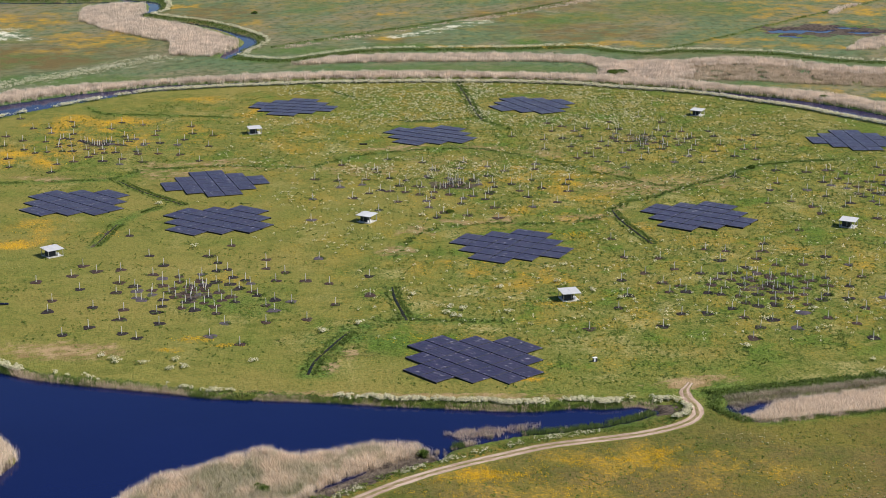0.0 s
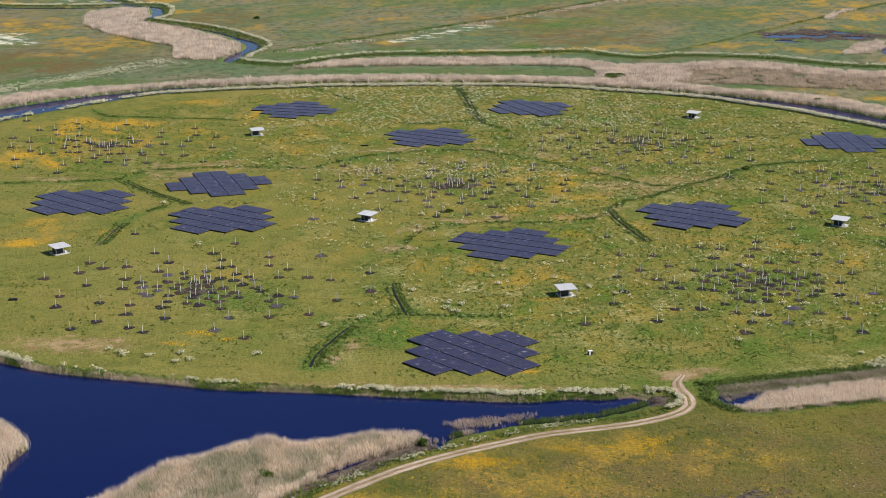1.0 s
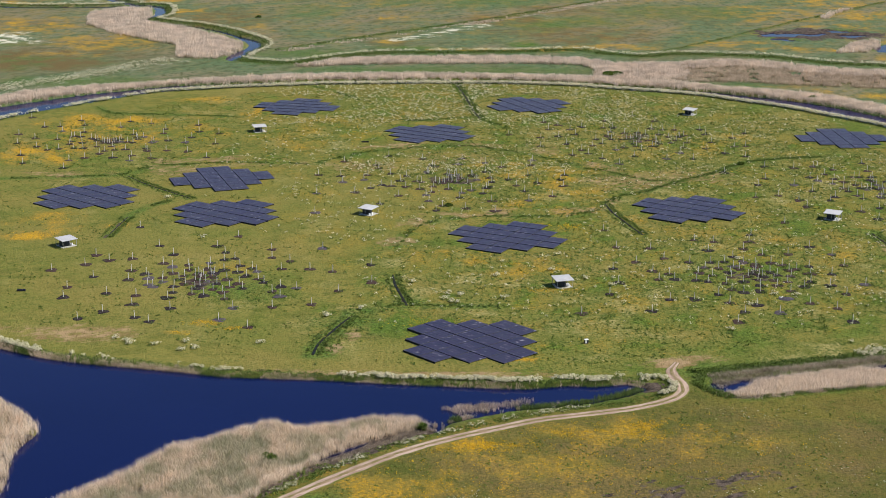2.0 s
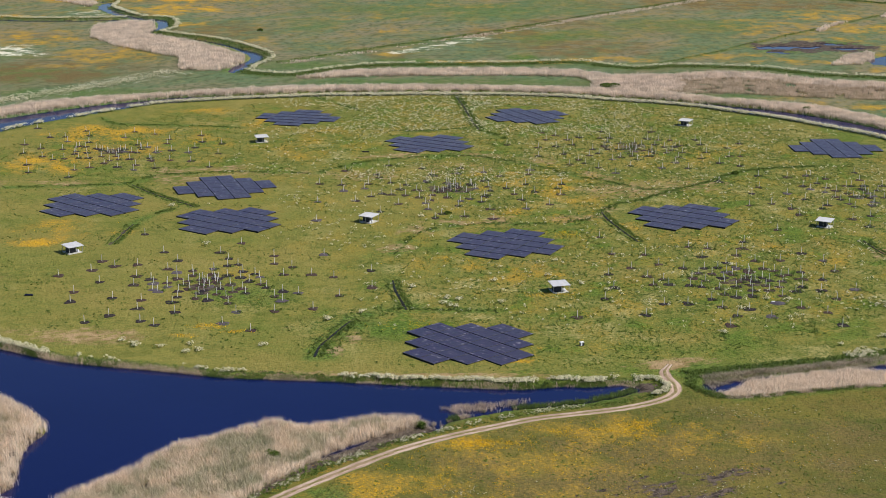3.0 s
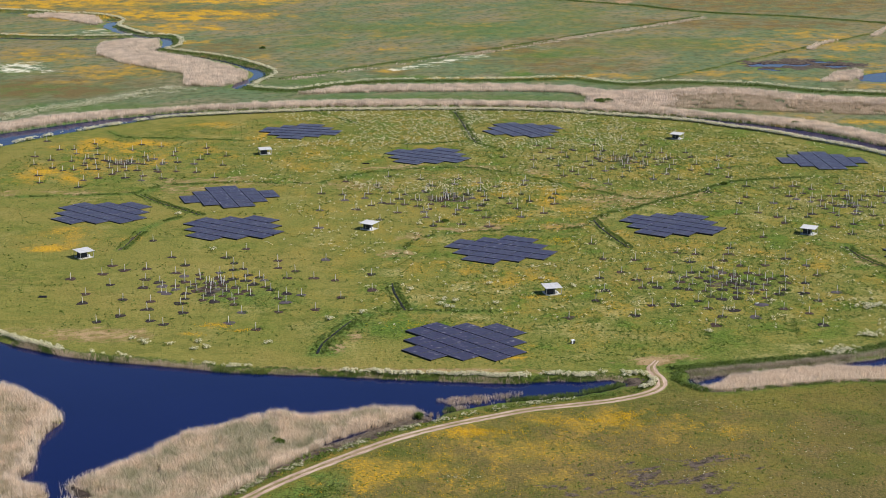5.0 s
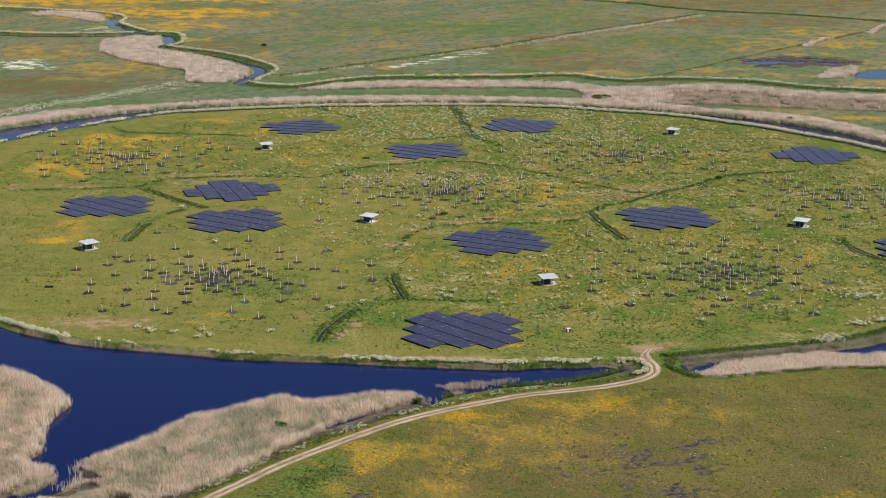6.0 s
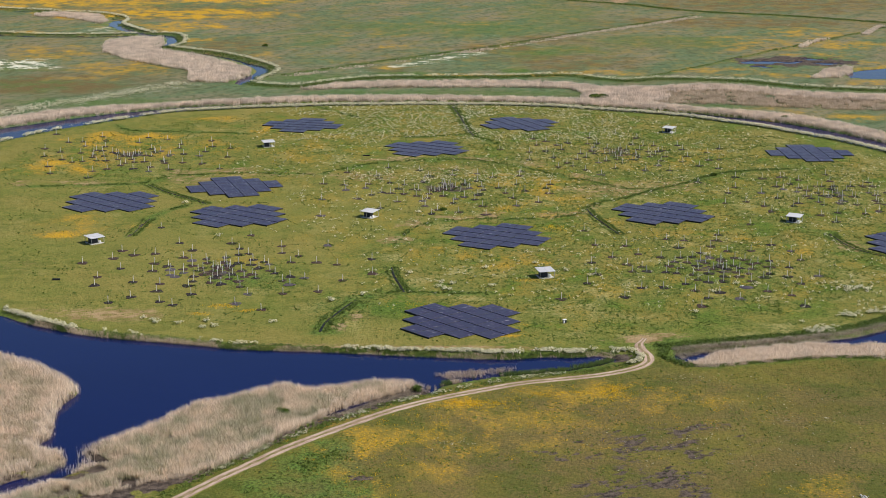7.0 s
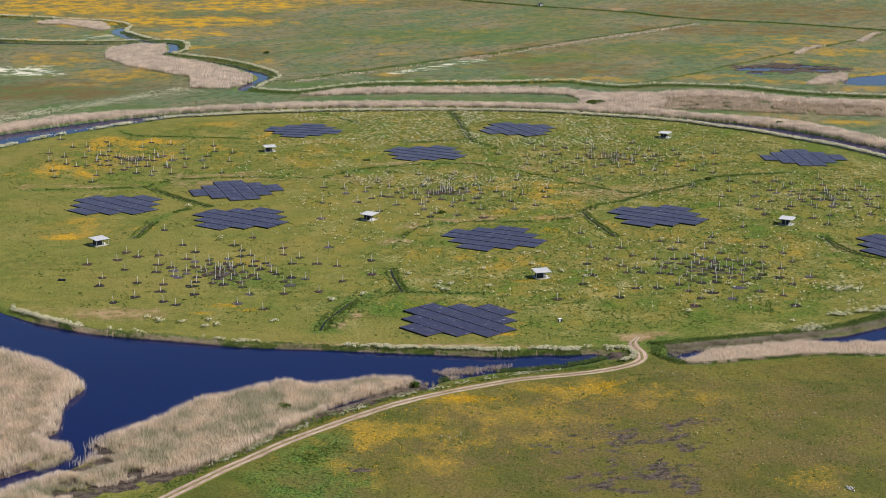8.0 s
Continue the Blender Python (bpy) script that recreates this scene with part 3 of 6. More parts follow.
# drifts of buttercups on the round meadow and in the fields beyond and in front
GOLD_DRIFTS = [
    (-116.7, 544.4, 30, 22, 0.95), (-108.2, 520.3, 24, 22, 0.7), (-129.2, 494.6, 22, 18, 0.95), (-124.1, 510.2, 22, 16, 0.75), (-88.7, 587.7, 16, 10, 0.7), (-101.9, 535.8, 12, 20, 0.6), (-48.2, 521.4, 22, 45, 0.5), (-65.9, 566.0, 10, 14, 0.8), (-82.2, 529.2, 16, 34, 0.5),
    (-9.1, 582.0, 26, 60, 0.42), (-34.5, 534.4, 22, 40, 0.45), (29.4, 476.9, 24, 28, 0.64), (31.5, 433.2, 20, 14, 0.66), (35.9, 450.3, 18, 16, 0.6), (12.5, 469.7, 22, 28, 0.5), (-13.6, 455.9, 20, 22, 0.35),
    (-107.8, 401.6, 12, 7, 1.0), (-105.4, 415.9, 16, 16, 0.6), (-87.6, 408.1, 5, 10, 0.6), (-51.8, 329.9, 5, 2.6, 1.1), (-57.8, 323.2, 4, 2, 0.7), (-45.3, 326.1, 4, 1.6, 0.9), (-53.8, 372.2, 12, 14, 0.42),
    (20.3, 315.7, 5, 8, 0.72), (16.4, 306.9, 5, 1.6, 0.9), (6.3, 384.4, 24, 11, 0.58), (15.8, 379.9, 24, 12, 0.6), (23.4, 371.0, 14, 8, 0.7), (34.4, 410.9, 5, 6, 0.5), (25.1, 355.3, 10, 2.6, 0.55), (-0.4, 330.9, 14, 4, 0.4),
    (74.9, 515.3, 30, 36, 0.5), (98.0, 524.0, 14, 16, 0.55), (71.2, 395.0, 30, 34, 0.42), (96.1, 392.9, 16, 18, 0.55), (56.4, 399.8, 16, 16, 0.4), (89.2, 464.1, 26, 30, 0.35), (39.5, 346.3, 18, 10, 0.4), (54.6, 421.0, 6, 10, 0.6),
    (-5.3, 251.0, 18, 18, 0.62), (-1.7, 244.5, 9, 13, 0.6), (-8.8, 234.9, 12, 18, 0.72), (-12.1, 247.6, 10, 10, 0.6), (3.4, 256.2, 16, 10, 0.6), (-1.1, 242.9, 40, 32, 0.56), (38.6, 267.5, 34, 14, 0.5), (28.1, 256.6, 40, 16, 0.4), (10.7, 267.0, 14, 8, 0.55), (-12.7, 224.5, 8, 12, 0.6), (40.6, 263.9, 40, 16, 0.5), (16.1, 249.7, 30, 14, 0.45), (36.2, 267.5, 14, 6, 0.65), (67.3, 217.3, 9, 8, 0.6), (-12.3, 216.1, 8, 8, 0.5), (11.7, 260.6, 8, 4, 0.75), (3.4, 261.5, 9, 5, 0.8), (-15.2, 230.3, 3, 7, 0.55), (24.0, 267.3, 10, 3, 0.55), (38.9, 271.2, 6, 4, 0.7), (4.5, 230.6, 14, 9, 0.45), (70.0, 220.1, 12, 12, 0.4), (51.7, 257.0, 30, 14, 0.3),
]
GOLD_FIELDS = [
    (-198, 774, 34, 34, 0.75), (-151, 723, 36, 36, 0.7), (-244, 1022, 75, 70, 1.15), (-147, 886, 30, 30, 1.1), (-167, 946, 90, 36, 1.2), (-135, 1043, 60, 50, 1.15), (-300, 1080, 110, 70, 1.1), (-70, 1080, 50, 40, 0.7), (-225, 854, 20, 9, 0.9), (-131, 827, 14, 10, 0.8), (-91, 769, 8, 18, 0.6), (-165, 690, 24, 12, 0.5), (-200, 880, 30, 10, 0.5),
    (168, 824, 36, 44, 0.62), (206, 868, 36, 32, 0.75), (215, 822, 30, 26, 0.8), (75, 716, 30, 13, 0.72), (129, 727, 28, 13, 0.75), (170, 599, 20, 12, 0.75), (140, 606, 50, 26, 0.42), (-27, 808, 14, 9, 0.85), (15, 708, 28, 6, 0.9), (48, 708, 30, 6, 0.8), (-25, 728, 9, 12, 0.7), (28, 805, 12, 18, 0.5), (198, 690, 22, 9, 0.8), (217, 735, 30, 40, 0.6), (160, 712, 40, 10, 0.65), (-40, 850, 30, 16, 0.45), (10, 905, 50, 20, 0.35), (190, 780, 30, 14, 0.6), (120, 870, 40, 20, 0.35),
]
WHITE_DRIFTS = [
    (-205, 735, 26, 26, 1.3), (-184, 724, 14, 9, 1.0), (107.4, 346.7, 6, 3.5, 0.9), (92.0, 312.9, 3, 2, 0.9), (-37, 720, 9, 9, 0.7), (-190, 871, 22, 18, 0.95), (28, 849, 13, 9, 0.6), (50, 814, 16, 16, 0.65), (205, 905, 16, 10, 0.6),
    (2.1, 351.8, 6, 7, 0.5), (3.1, 587.4, 14, 50, 0.5), (36.6, 604.1, 30, 26, 0.45), (-24.5, 483.1, 16, 14, 0.4), (-77.0, 482.2, 12, 7, 0.45), (116.9, 478.3, 12, 12, 0.4), (-15.1, 409.1, 6, 10, 0.3), (56.4, 463.6, 16, 18, 0.35), (52.2, 243.7, 16, 8, 0.35), (68.1, 262.5, 16, 5, 0.4), (75.1, 249.9, 14, 8, 0.38), (58.3, 277.6, 8, 2, 0.45), (4.5, 238.2, 4, 3, 0.5), (40.5, 240.3, 12, 8, 0.2),
]
DRY_FIELDS = [
    (-169, 677, 40, 44, 0.95), (-198, 774, 26, 26, 0.5), (-150, 715, 30, 30, 0.5), (-110, 799, 34, 42, 0.7), (215, 1021, 110, 62, 1.0), (173, 917, 90, 30, 0.95), (66, 748, 38, 28, 0.85), (28, 800, 22, 22, 0.9), (60, 836, 26, 24, 0.7), (-25, 726, 14, 12, 0.7), (163, 633, 40, 14, 0.5), (-250, 1030, 90, 80, 0.75), (-150, 960, 80, 50, 0.65), (-120, 1060, 60, 40, 0.6), (-10, 1060, 70, 40, 0.6), (60, 760, 50, 20, 0.6),
(32.3, 237.1, 50, 40, 0.75), (14.8, 213.8, 50, 20, 0.6), (63.6, 257.2, 50, 28, 0.6), (57.8, 222.7, 44, 34, 0.5), (9.9, 230.7, 34, 30, 0.7), (81.2, 231.7, 34, 44, 0.7), (50.6, 264.1, 50, 20, 0.5), (-20.3, 321.3, 14, 3, 0.3),
]
BARE = [
    (-77.7, 322.7, 16, 6, 0.55), (-78.7, 322.3, 14, 7, 0.6), (-95.2, 325.8, 9, 4, 0.35), (48.6, 305.6, 6, 3.0, 0.75), (47.6, 304.4, 3.4, 2.8, 1.6), (44.7, 303.9, 10, 2, 0.3), (-22.5, 313.5, 2.6, 4.5, 0.6), (-19.0, 322.0, 2.4, 5, 0.5), (-8.5, 298.4, 40, 1.5, 0.6), (54.0, 308.0, 8, 2.6, 0.55), (-28.4, 300.0, 22, 1.2, 0.4), (4.7, 296.7, 30, 1.2, 0.5), (-114.0, 366.8, 12, 7, 0.25), (117.1, 391.6, 7, 9, 0.45), (-33.8, 1011.3, 12, 8, 0.6), (116, 1030, 7, 11, 1.1), (-75.7, 473.7, 14, 8, 0.5), (-84.9, 478.5, 10, 8, 0.4), (-24.5, 483.1, 18, 10, 0.4), (2.7, 494.6, 24, 12, 0.3), (56.4, 463.6, 18, 16, 0.45), (75.4, 470.7, 18, 12, 0.4), (31.1, 506.6, 14, 10, 0.35), (-62.0, 483.9, 26, 5, 0.35),
]
MIRE = [
    (-51.5, 216.2, 6.5, 2.6, 1.0), (-56.9, 361.3, 6, 8, 0.47), (76.3, 368.2, 7, 7, 0.42), (3.4, 464.1, 8, 9, 0.5), (-111.0, 516.1, 9, 10, 0.5), (63.3, 525.0, 9, 10, 0.5), (-48.2, 218.9, 7, 2.0, 0.9), (-57.5, 211.8, 6, 2.4, 1.0), (-65, 208.4, 6, 2.0, 0.9), (42.6, 291.0, 4.2, 3.4, 1.3), (176.2, 757.9, 36, 20, 1.0), (35.0, 219.0, 16, 4, 0.52), (43.4, 218.3, 9, 5, 0.46), (31.4, 213.5, 12, 4, 0.46), (38.4, 212.0, 6, 3, 0.6), (52.0, 234.3, 8, 4, 0.5), (-12.5, 220.6, 4, 2, 0.5), (48.0, 237.3, 12, 4, 0.5), (41.7, 241.0, 18, 8, 0.46), (51.3, 245.6, 14, 5, 0.44), (30.9, 233.4, 18, 7, 0.42), (43.0, 223.9, 12, 8, 0.46), (45.7, 212.7, 10, 4, 0.5), (152.8, 641.6, 60, 12, 0.6), (80.5, 349.2, 2.6, 2.0, 0.8), (-154.6, 872.6, 1, 1, 0.1), (-23.2, 228.7, 4, 1.6, 0.5),
]
flora, soil = np.zeros((len(fx), 4), np.float32), np.zeros((len(fx), 4), np.float32)
flora[:, 3] = soil[:, 3] = 1
flora[:, 0] = np.maximum(np.where(fy < 290, 1.08, 1.15) * spots(fx, fy, GOLD_DRIFTS), np.where(fy > 900, 1.35, 1.15) * spots(fx, fy, GOLD_FIELDS))
flora[:, 0] = np.maximum(flora[:, 0], 0.34 * step(640, 760, fy) + 0.40 * (1 - step(150, 180, np.hypot(fx, fy - 461))) * (0.25 + 0.75 * step(-70, 20, fx + 0.5 * (fy - 340))))
flora[:, 1] = spots(fx, fy, WHITE_DRIFTS)
for line, w, s in ((brook_line, 5, 0.35), (upper_line, 8, 0.45), (spline([(-186, 572), (-178, 594), (-161, 620), (-142, 641), (-126, 664), (-115, 677)], 5) + 0.01, 9, 0.7)):
    flora[:, 1] = np.maximum(flora[:, 1], s * step(w + 3, w - 1, near(fx, fy, line, 20)) * step(1.5, 3, near(fx, fy, line, 20)))
flora[:, 1] = np.maximum(flora[:, 1], 1.15 * step(10, 2, near(fx, fy, spline([(-22, 734), (-4, 752), (20, 783)], 6), 16)))
wd = wet(fx, fy)
lush = 0.7 * step(4.5, 1.5, wd)
for line in bank_lines:
    lush = np.maximum(lush, 0.85 * step(3.2, 0.6, near(fx, fy, line, 8) + 0.8 * waves(fx, fy, 7, 5)))
lush = np.maximum(lush, 0.9 * step(5.5, 1.5, near(fx, fy, bank_lines[0] + 2.0, 12) + 2.2 * waves(fx, fy, 9, 45)))
for line in ditch_lines:
    lush = np.maximum(lush, 0.7 * step(2.4, 0.8, near(fx, fy, line, 8)))
for line, w in ((brook_line, 7), (river_line, 9), (upper_line, 8), (spline(FAR_HEDGE, 8), 6), (spline(FIELD_STRIP, 8), 5), (spline(FIELD_DITCH, 8), 3.5), (spline([(-200, 890), (-183, 910), (-150, 952), (-103, 1010), (-60, 1064)], 8), 5), (spline([(-320, 960), (-285, 1001), (-222, 1074), (-190, 1110)], 8), 5)):
    lush = np.maximum(lush, 0.65 * step(w, w * 0.4, near(fx, fy, line, 30)))
lush = np.maximum(lush, spots(fx, fy, [(-21.5, 227.3, 9, 12, 1.0), (-18.4, 230.3, 7, 12, 1.2), (-18.8, 212.0, 12, 8, 1.2), (-48.8, 354.0, 13, 8, 0.6), (-40.3, 351.2, 8, 6, 0.45), (-24.8, 216.0, 14, 12, 0.8), (-18.0, 331.2, 14, 9, 0.5), (-38.1, 363.6, 6, 8, 0.25), (5.7, 655.2, 80, 9, 0.7), (58.9, 703.3, 70, 5, 0.6), (-57.4, 695.8, 30, 12, 0.8), (-171.9, 666.9, 40, 14, 0.6), (65, 795, 34, 22, 0.75), (118, 830, 48, 30, 0.7), (48, 782, 18, 22, 0.9), (36, 721, 10, 11, 1.0), (-16, 712, 18, 6, 0.95), (7, 884, 80, 40, 0.6), (70, 954, 34, 80, 0.55), (-183, 669, 20, 24, 0.95), (-144, 626, 50, 12, 0.7), (-188, 997, 28, 26, 0.6), (-70, 830, 20, 30, 0.5), (100, 620, 40, 10, 0.6), (74.2, 365.8, 20, 22, 0.3), (-194.4, 717.9, 36, 8, 0.5), (-183.9, 679.7, 34, 7, 1.0), (55.2, 301.9, 12, 6, 0.7)]))
for bed in (REEDS_FRONT, REEDS_WEST):
    lush = lush * step(1.0, 3.0, near(fx, fy, np.array(bed, float), 6, True, True))
lush = np.maximum(lush, 0.85 * step(7.5, 3.0, near(fx, fy, spline(CHANNEL_EAST[9:18][::-1], 2), 14)) * (wd > 0.5))
flora[:, 2] = lush
soil[:, 0] = np.maximum(spots(fx, fy, DRY_FIELDS), 0.2 * step(-0.1, 0.8, waves(fx, fy, 180, 8)) * (fy > 640))
soil[:, 0] = np.where(fy > 640, np.minimum(1.15 * soil[:, 0], 1.0), soil[:, 0])
soil[:, 1] = spots(fx, fy, BARE)
for k in (3, 5, 6, 7):
    verge = near(fx, fy, bank_lines[k] + [0, 4], 14)
    soil[:, 1] = np.maximum(soil[:, 1], 0.5 * step(6.5, 3.0, verge + 2 * waves(fx, fy, 11, 47)) * step(0.0, 0.6, waves(fx, fy, 24, 48) + 0.3))
mire = np.maximum(spots(fx, fy, MIRE), step(0.2, -0.8, wd))
mire = np.maximum(mire, 1.1 * step(3.2, 1.6, near(fx, fy, silt_line, 6)))
for line in ditch_lines:
    mire = np.maximum(mire, 0.5 * step(0.7, 0.3, near(fx, fy, line, 8)))
for bed in (REEDS_FRONT, REEDS_WEST, REEDS_EAST):
    mire = np.maximum(mire, 0.75 * step(2.6, 0.6, near(fx, fy, np.array(bed, float), 6, True, True)))
soil[:, 2] = mire
pasture = np.zeros_like(soil)
rough = 0.22 + 0.6 * step(-25, 25, fx + 14 * waves(fx, fy, 50, 41)) + 0.45 * step(440, 500, fy + 14 * waves(fx, fy, 60, 42))
rough = rough * step(164, 150, np.hypot(fx, fy - 461)) + 0.30 * (fy < 300)
rough = np.maximum(rough, 0.65 * (fx > 15) * (fy > 296) * (np.hypot(fx, fy - 461) < 178))
rough = rough + spots(fx, fy, [(2.1, 362.1, 26, 34, 0.8), (-17.2, 330.7, 16, 16, 0.7), (-46.2, 353.2, 16, 14, 0.6)])
pasture[:, 1] = np.clip(rough, 0.12, 1)
flora[:, 1] = np.maximum(flora[:, 1], (0.34 + 0.22 * step(470, 560, fy)) * np.clip(rough, 0, 1) * (fy > 300))
pasture[:, 2] = step(300, 288, fy) * step(-60, -40, fx)
pasture[:, 0] = np.where(fy > 461, step(176, 190, np.hypot(fx, fy - 461)), 0)
for name, values in (("flora", flora), ("soil", soil), ("pasture", pasture)):
    layer = ground_mesh.attributes.new(name, "FLOAT_COLOR", "POINT")
    layer.data.foreach_set("color", values.ravel())
tagged(new("ground", ground_mesh), "flowering meadow, fields and sloping banks", "ground", kind="structure")

water_bm = bmesh.new()
bmesh.ops.create_grid(water_bm, x_segments=8, y_segments=8, size=1, matrix=Matrix.Translation((0, 640, -0.6)) @ Matrix.Diagonal((460, 470, 1, 1)))
part("water", water_bm, WATER, None)
tagged(bpy.data.objects["water"], "still dark blue water of lake, channel and ditches", "water", kind="structure")


def track_material():
    """Two pale wheel ruts with a grassy crown, across the track's width in UV."""
    n = Nodes("dirt_track")
    uv = n.put("ShaderNodeSeparateXYZ", Vector=n.t.nodes.new("ShaderNodeUVMap").outputs[0])
    p = n.place()
    lane = n.put("ShaderNodeCombineXYZ", X=n.math("MULTIPLY", uv.outputs[0], 3.0), Y=n.math("MULTIPLY", uv.outputs[1], 1.1)).outputs[0]
    fine, mid = n.noise(2.6, 5, 0.6, lane), n.noise(0.35, 4, 0.6, p)
    side = n.math("ABSOLUTE", n.math("SUBTRACT", uv.outputs[0], 0.5))
    wob = n.math("ADD", side, n.math("MULTIPLY", n.math("SUBTRACT", mid, 0.5), 0.16))
    wob = n.math("ADD", wob, n.math("MULTIPLY", n.math("SUBTRACT", fine, 0.5), 0.28))
    rut = n.math("MULTIPLY", n.ramp(wob, 0.08, 0.17), n.ramp(wob, 0.44, 0.36))
    earth = n.mix(n.ramp(n.math("ADD", n.math("MULTIPLY", fine, 0.5), n.math("MULTIPLY", n.noise(0.12, 4, 0.6, p), 0.5)), 0.36, 0.60), (0.250, 0.172, 0.122), (0.440, 0.330, 0.262))
    crown = n.mix(n.ramp(mid, 0.40, 0.58), (0.24, 0.175, 0.105), (0.150, 0.130, 0.045))
    verge = n.mix(n.ramp(fine, 0.4, 0.6), (0.075, 0.095, 0.018), (0.175, 0.160, 0.042))
    c = n.mix(n.ramp(wob, 0.30, 0.36), crown, verge)
    c = n.mix(rut, c, earth)
    n.bump(n.math("SUBTRACT", fine, rut), 0.6, 0.06)
    return n.done(c, 0.92, 0, 0.15)


def ribbon(name, line, width, lift, material, label, category):
    """A flat way laid over the ground along a line, worn at its edges, with a slight camber."""
    d = np.gradient(line, axis=0)
    nrm = np.c_[d[:, 1], -d[:, 0]] / np.hypot(*d.T)[:, None]
    cols = np.linspace(-0.5, 0.5, 9)
    w = width * (1 + 0.06 * waves(line[:, 0], line[:, 1], 9, 21)) * (0.45 + 0.55 * step(0, 6, np.arange(len(line)) * 0.8))
    pts = line[:, None, :] + nrm[:, None, :] * (cols[None, :, None] * w[:, None, None])
    x, y = pts[..., 0].ravel(), pts[..., 1].ravel()
    z = land(x, y) + lift + np.tile([-0.05, 0.0, -0.02, -0.01, 0.02, -0.01, -0.02, 0.0, -0.05], len(line))
    k = np.arange(len(x)).reshape(len(line), 9)
    f = np.stack([k[:-1, :-1], k[:-1, 1:], k[1:, 1:], k[1:, :-1]], -1).reshape(-1, 4)
    me = mesh_of(name, np.c_[x, y, z], f, [material], None, True)
    uv = np.c_[np.tile(cols + 0.5, len(line)), np.repeat(np.arange(len(line)) * 0.1, 9)][f.ravel()]
    me.uv_layers.new(name="UVMap").data.foreach_set("uv", uv.astype(np.float32).ravel())
    return tagged(new(name, me), label, category, kind="structure")


ribbon("track", track_line, 2.9, 0.07, track_material(), "pale dirt track with two wheel ruts", "track")


def ditch_material():
    """Standing water and wet peat in a narrow ditch, darkened to include its shade."""
    n = Nodes("ditch_water")
    p = n.place()
    f = n.noise(0.8, 3, 0.6, p)
    return n.done(n.mix(n.ramp(f, 0.45, 0.6), (0.006, 0.008, 0.009), (0.026, 0.026, 0.014)), n.ramp(f, 0.45, 0.6, 0.4, 0.9), 0, 0.1)


DITCH_WATER = ditch_material()
for k, line in enumerate(DITCHES):
    ribbon("ditch", spline(line, 0.8) + [0.15, 0], 0.62 if k < 4 else 0.45, 0.10, DITCH_WATER, "narrow dark wet ditch between grassy edges", "ditch")


# ---- solar arrays: stepped diamonds of square panel tables, in six tilted rows ----
SIDE, TILT_DEG = 5.05, 0.9
ROW_LENGTHS = [(0, 2), (-1, 3), (-2, 4), (-2, 4), (-1, 3), (0, 2)]


def panel_table_mesh():
    """A square table of 3 x 5 framed modules over a dark tray."""
    bm = bmesh.new()
    s = SIDE - 0.13
    box(bm, (s - 0.06, s, 0.03), (0, 0, -0.045))
    for f in bm.faces:
        f.material_index = 1
    nx, ny = 3, 5
    for i in range(nx):
        for j in range(ny):
            before = set(bm.faces)
            w, d = (s - 0.06) / nx - 0.03, s / ny - 0.03
            box(bm, (w, d, 0.035), ((i + 0.5) * (s - 0.06) / nx - (s - 0.06) / 2, (j + 0.5) * s / ny - s / 2, -0.015))
            for f in set(bm.faces) - before:
                f.material_index = 0 if f.normal.z > 0.5 else 1
    me = bpy.data.meshes.new("panel_table")
    bm.to_mesh(me)
    bm.free()
    me.materials.append(GLASS)
    me.materials.append(ALU)
    return me


def skirt_mesh(length, height):
    """A dark strip on a foot, along a row's edge."""
    bm = bmesh.new()
    box(bm, (length, 0.03, height), (0, 0, 0))
    box(bm, (length, 0.22, 0.05), (0, 0, 0))
    return bm


def solar_array():
    base = thing("solar_array", "stepped diamond of dark solar panel tables low on grass", "solar array", "solar arrays on the round meadow")
    table = panel_table_mesh()
    rise = SIDE * math.sin(radians(TILT_DEG))
    low = 0.33
    for j, (a, b) in enumerate(ROW_LENGTHS):
        # local x runs along the row, local y across the rows
        yc = (j + 0.5 - 3) * SIDE
        for i in range(a, b):
            part("panel_table", table, None, base, "", pose((i + 0.5 - 1) * SIDE, yc, low + rise / 2, -TILT_DEG))
        mid = ((a + b) / 2 - 1) * SIDE
        # added dark strip stands in for the shade under the raised edge
        part("wind_plate", skirt_mesh((b - a) * SIDE - 0.1, low + rise - 0.04), DARK_METAL, base, "dark strip for the shade under the raised edge", pose(mid, yc - SIDE / 2 + 0.06, 0))
        part("foot_rail", skirt_mesh((b - a) * SIDE - 0.1, low - 0.05), DARK_METAL, base, "", pose(mid, yc + SIDE / 2 - 0.3, 0))
    return base


# x, y and the bearing of the cross-row direction
ARRAYS = [(6.5, 318.0, 42.8), (17.3, 401.0, 63.4), (68.9, 430.5, 56.9), (-59.8, 424.0, 56.4), (-66.0, 464.4, 18.9), (-101.7, 442.2, 49.0), (-4.4, 530.1, 58.8), (31.6, 580.8, 27.6), (133.8, 525.2, 2.7), (-53.1, 575.8, 77.0), (136.5, 393.3, 35.5)]
first_array = solar_array()
for k, (x, y, bearing) in enumerate(ARRAYS):
    m = pose(x, y, lie(x, y) - 0.05, 0, 0, bearing - 90)
    if k:
        copy_thing(first_array, m)
    else:
        first_array.matrix_basis = m


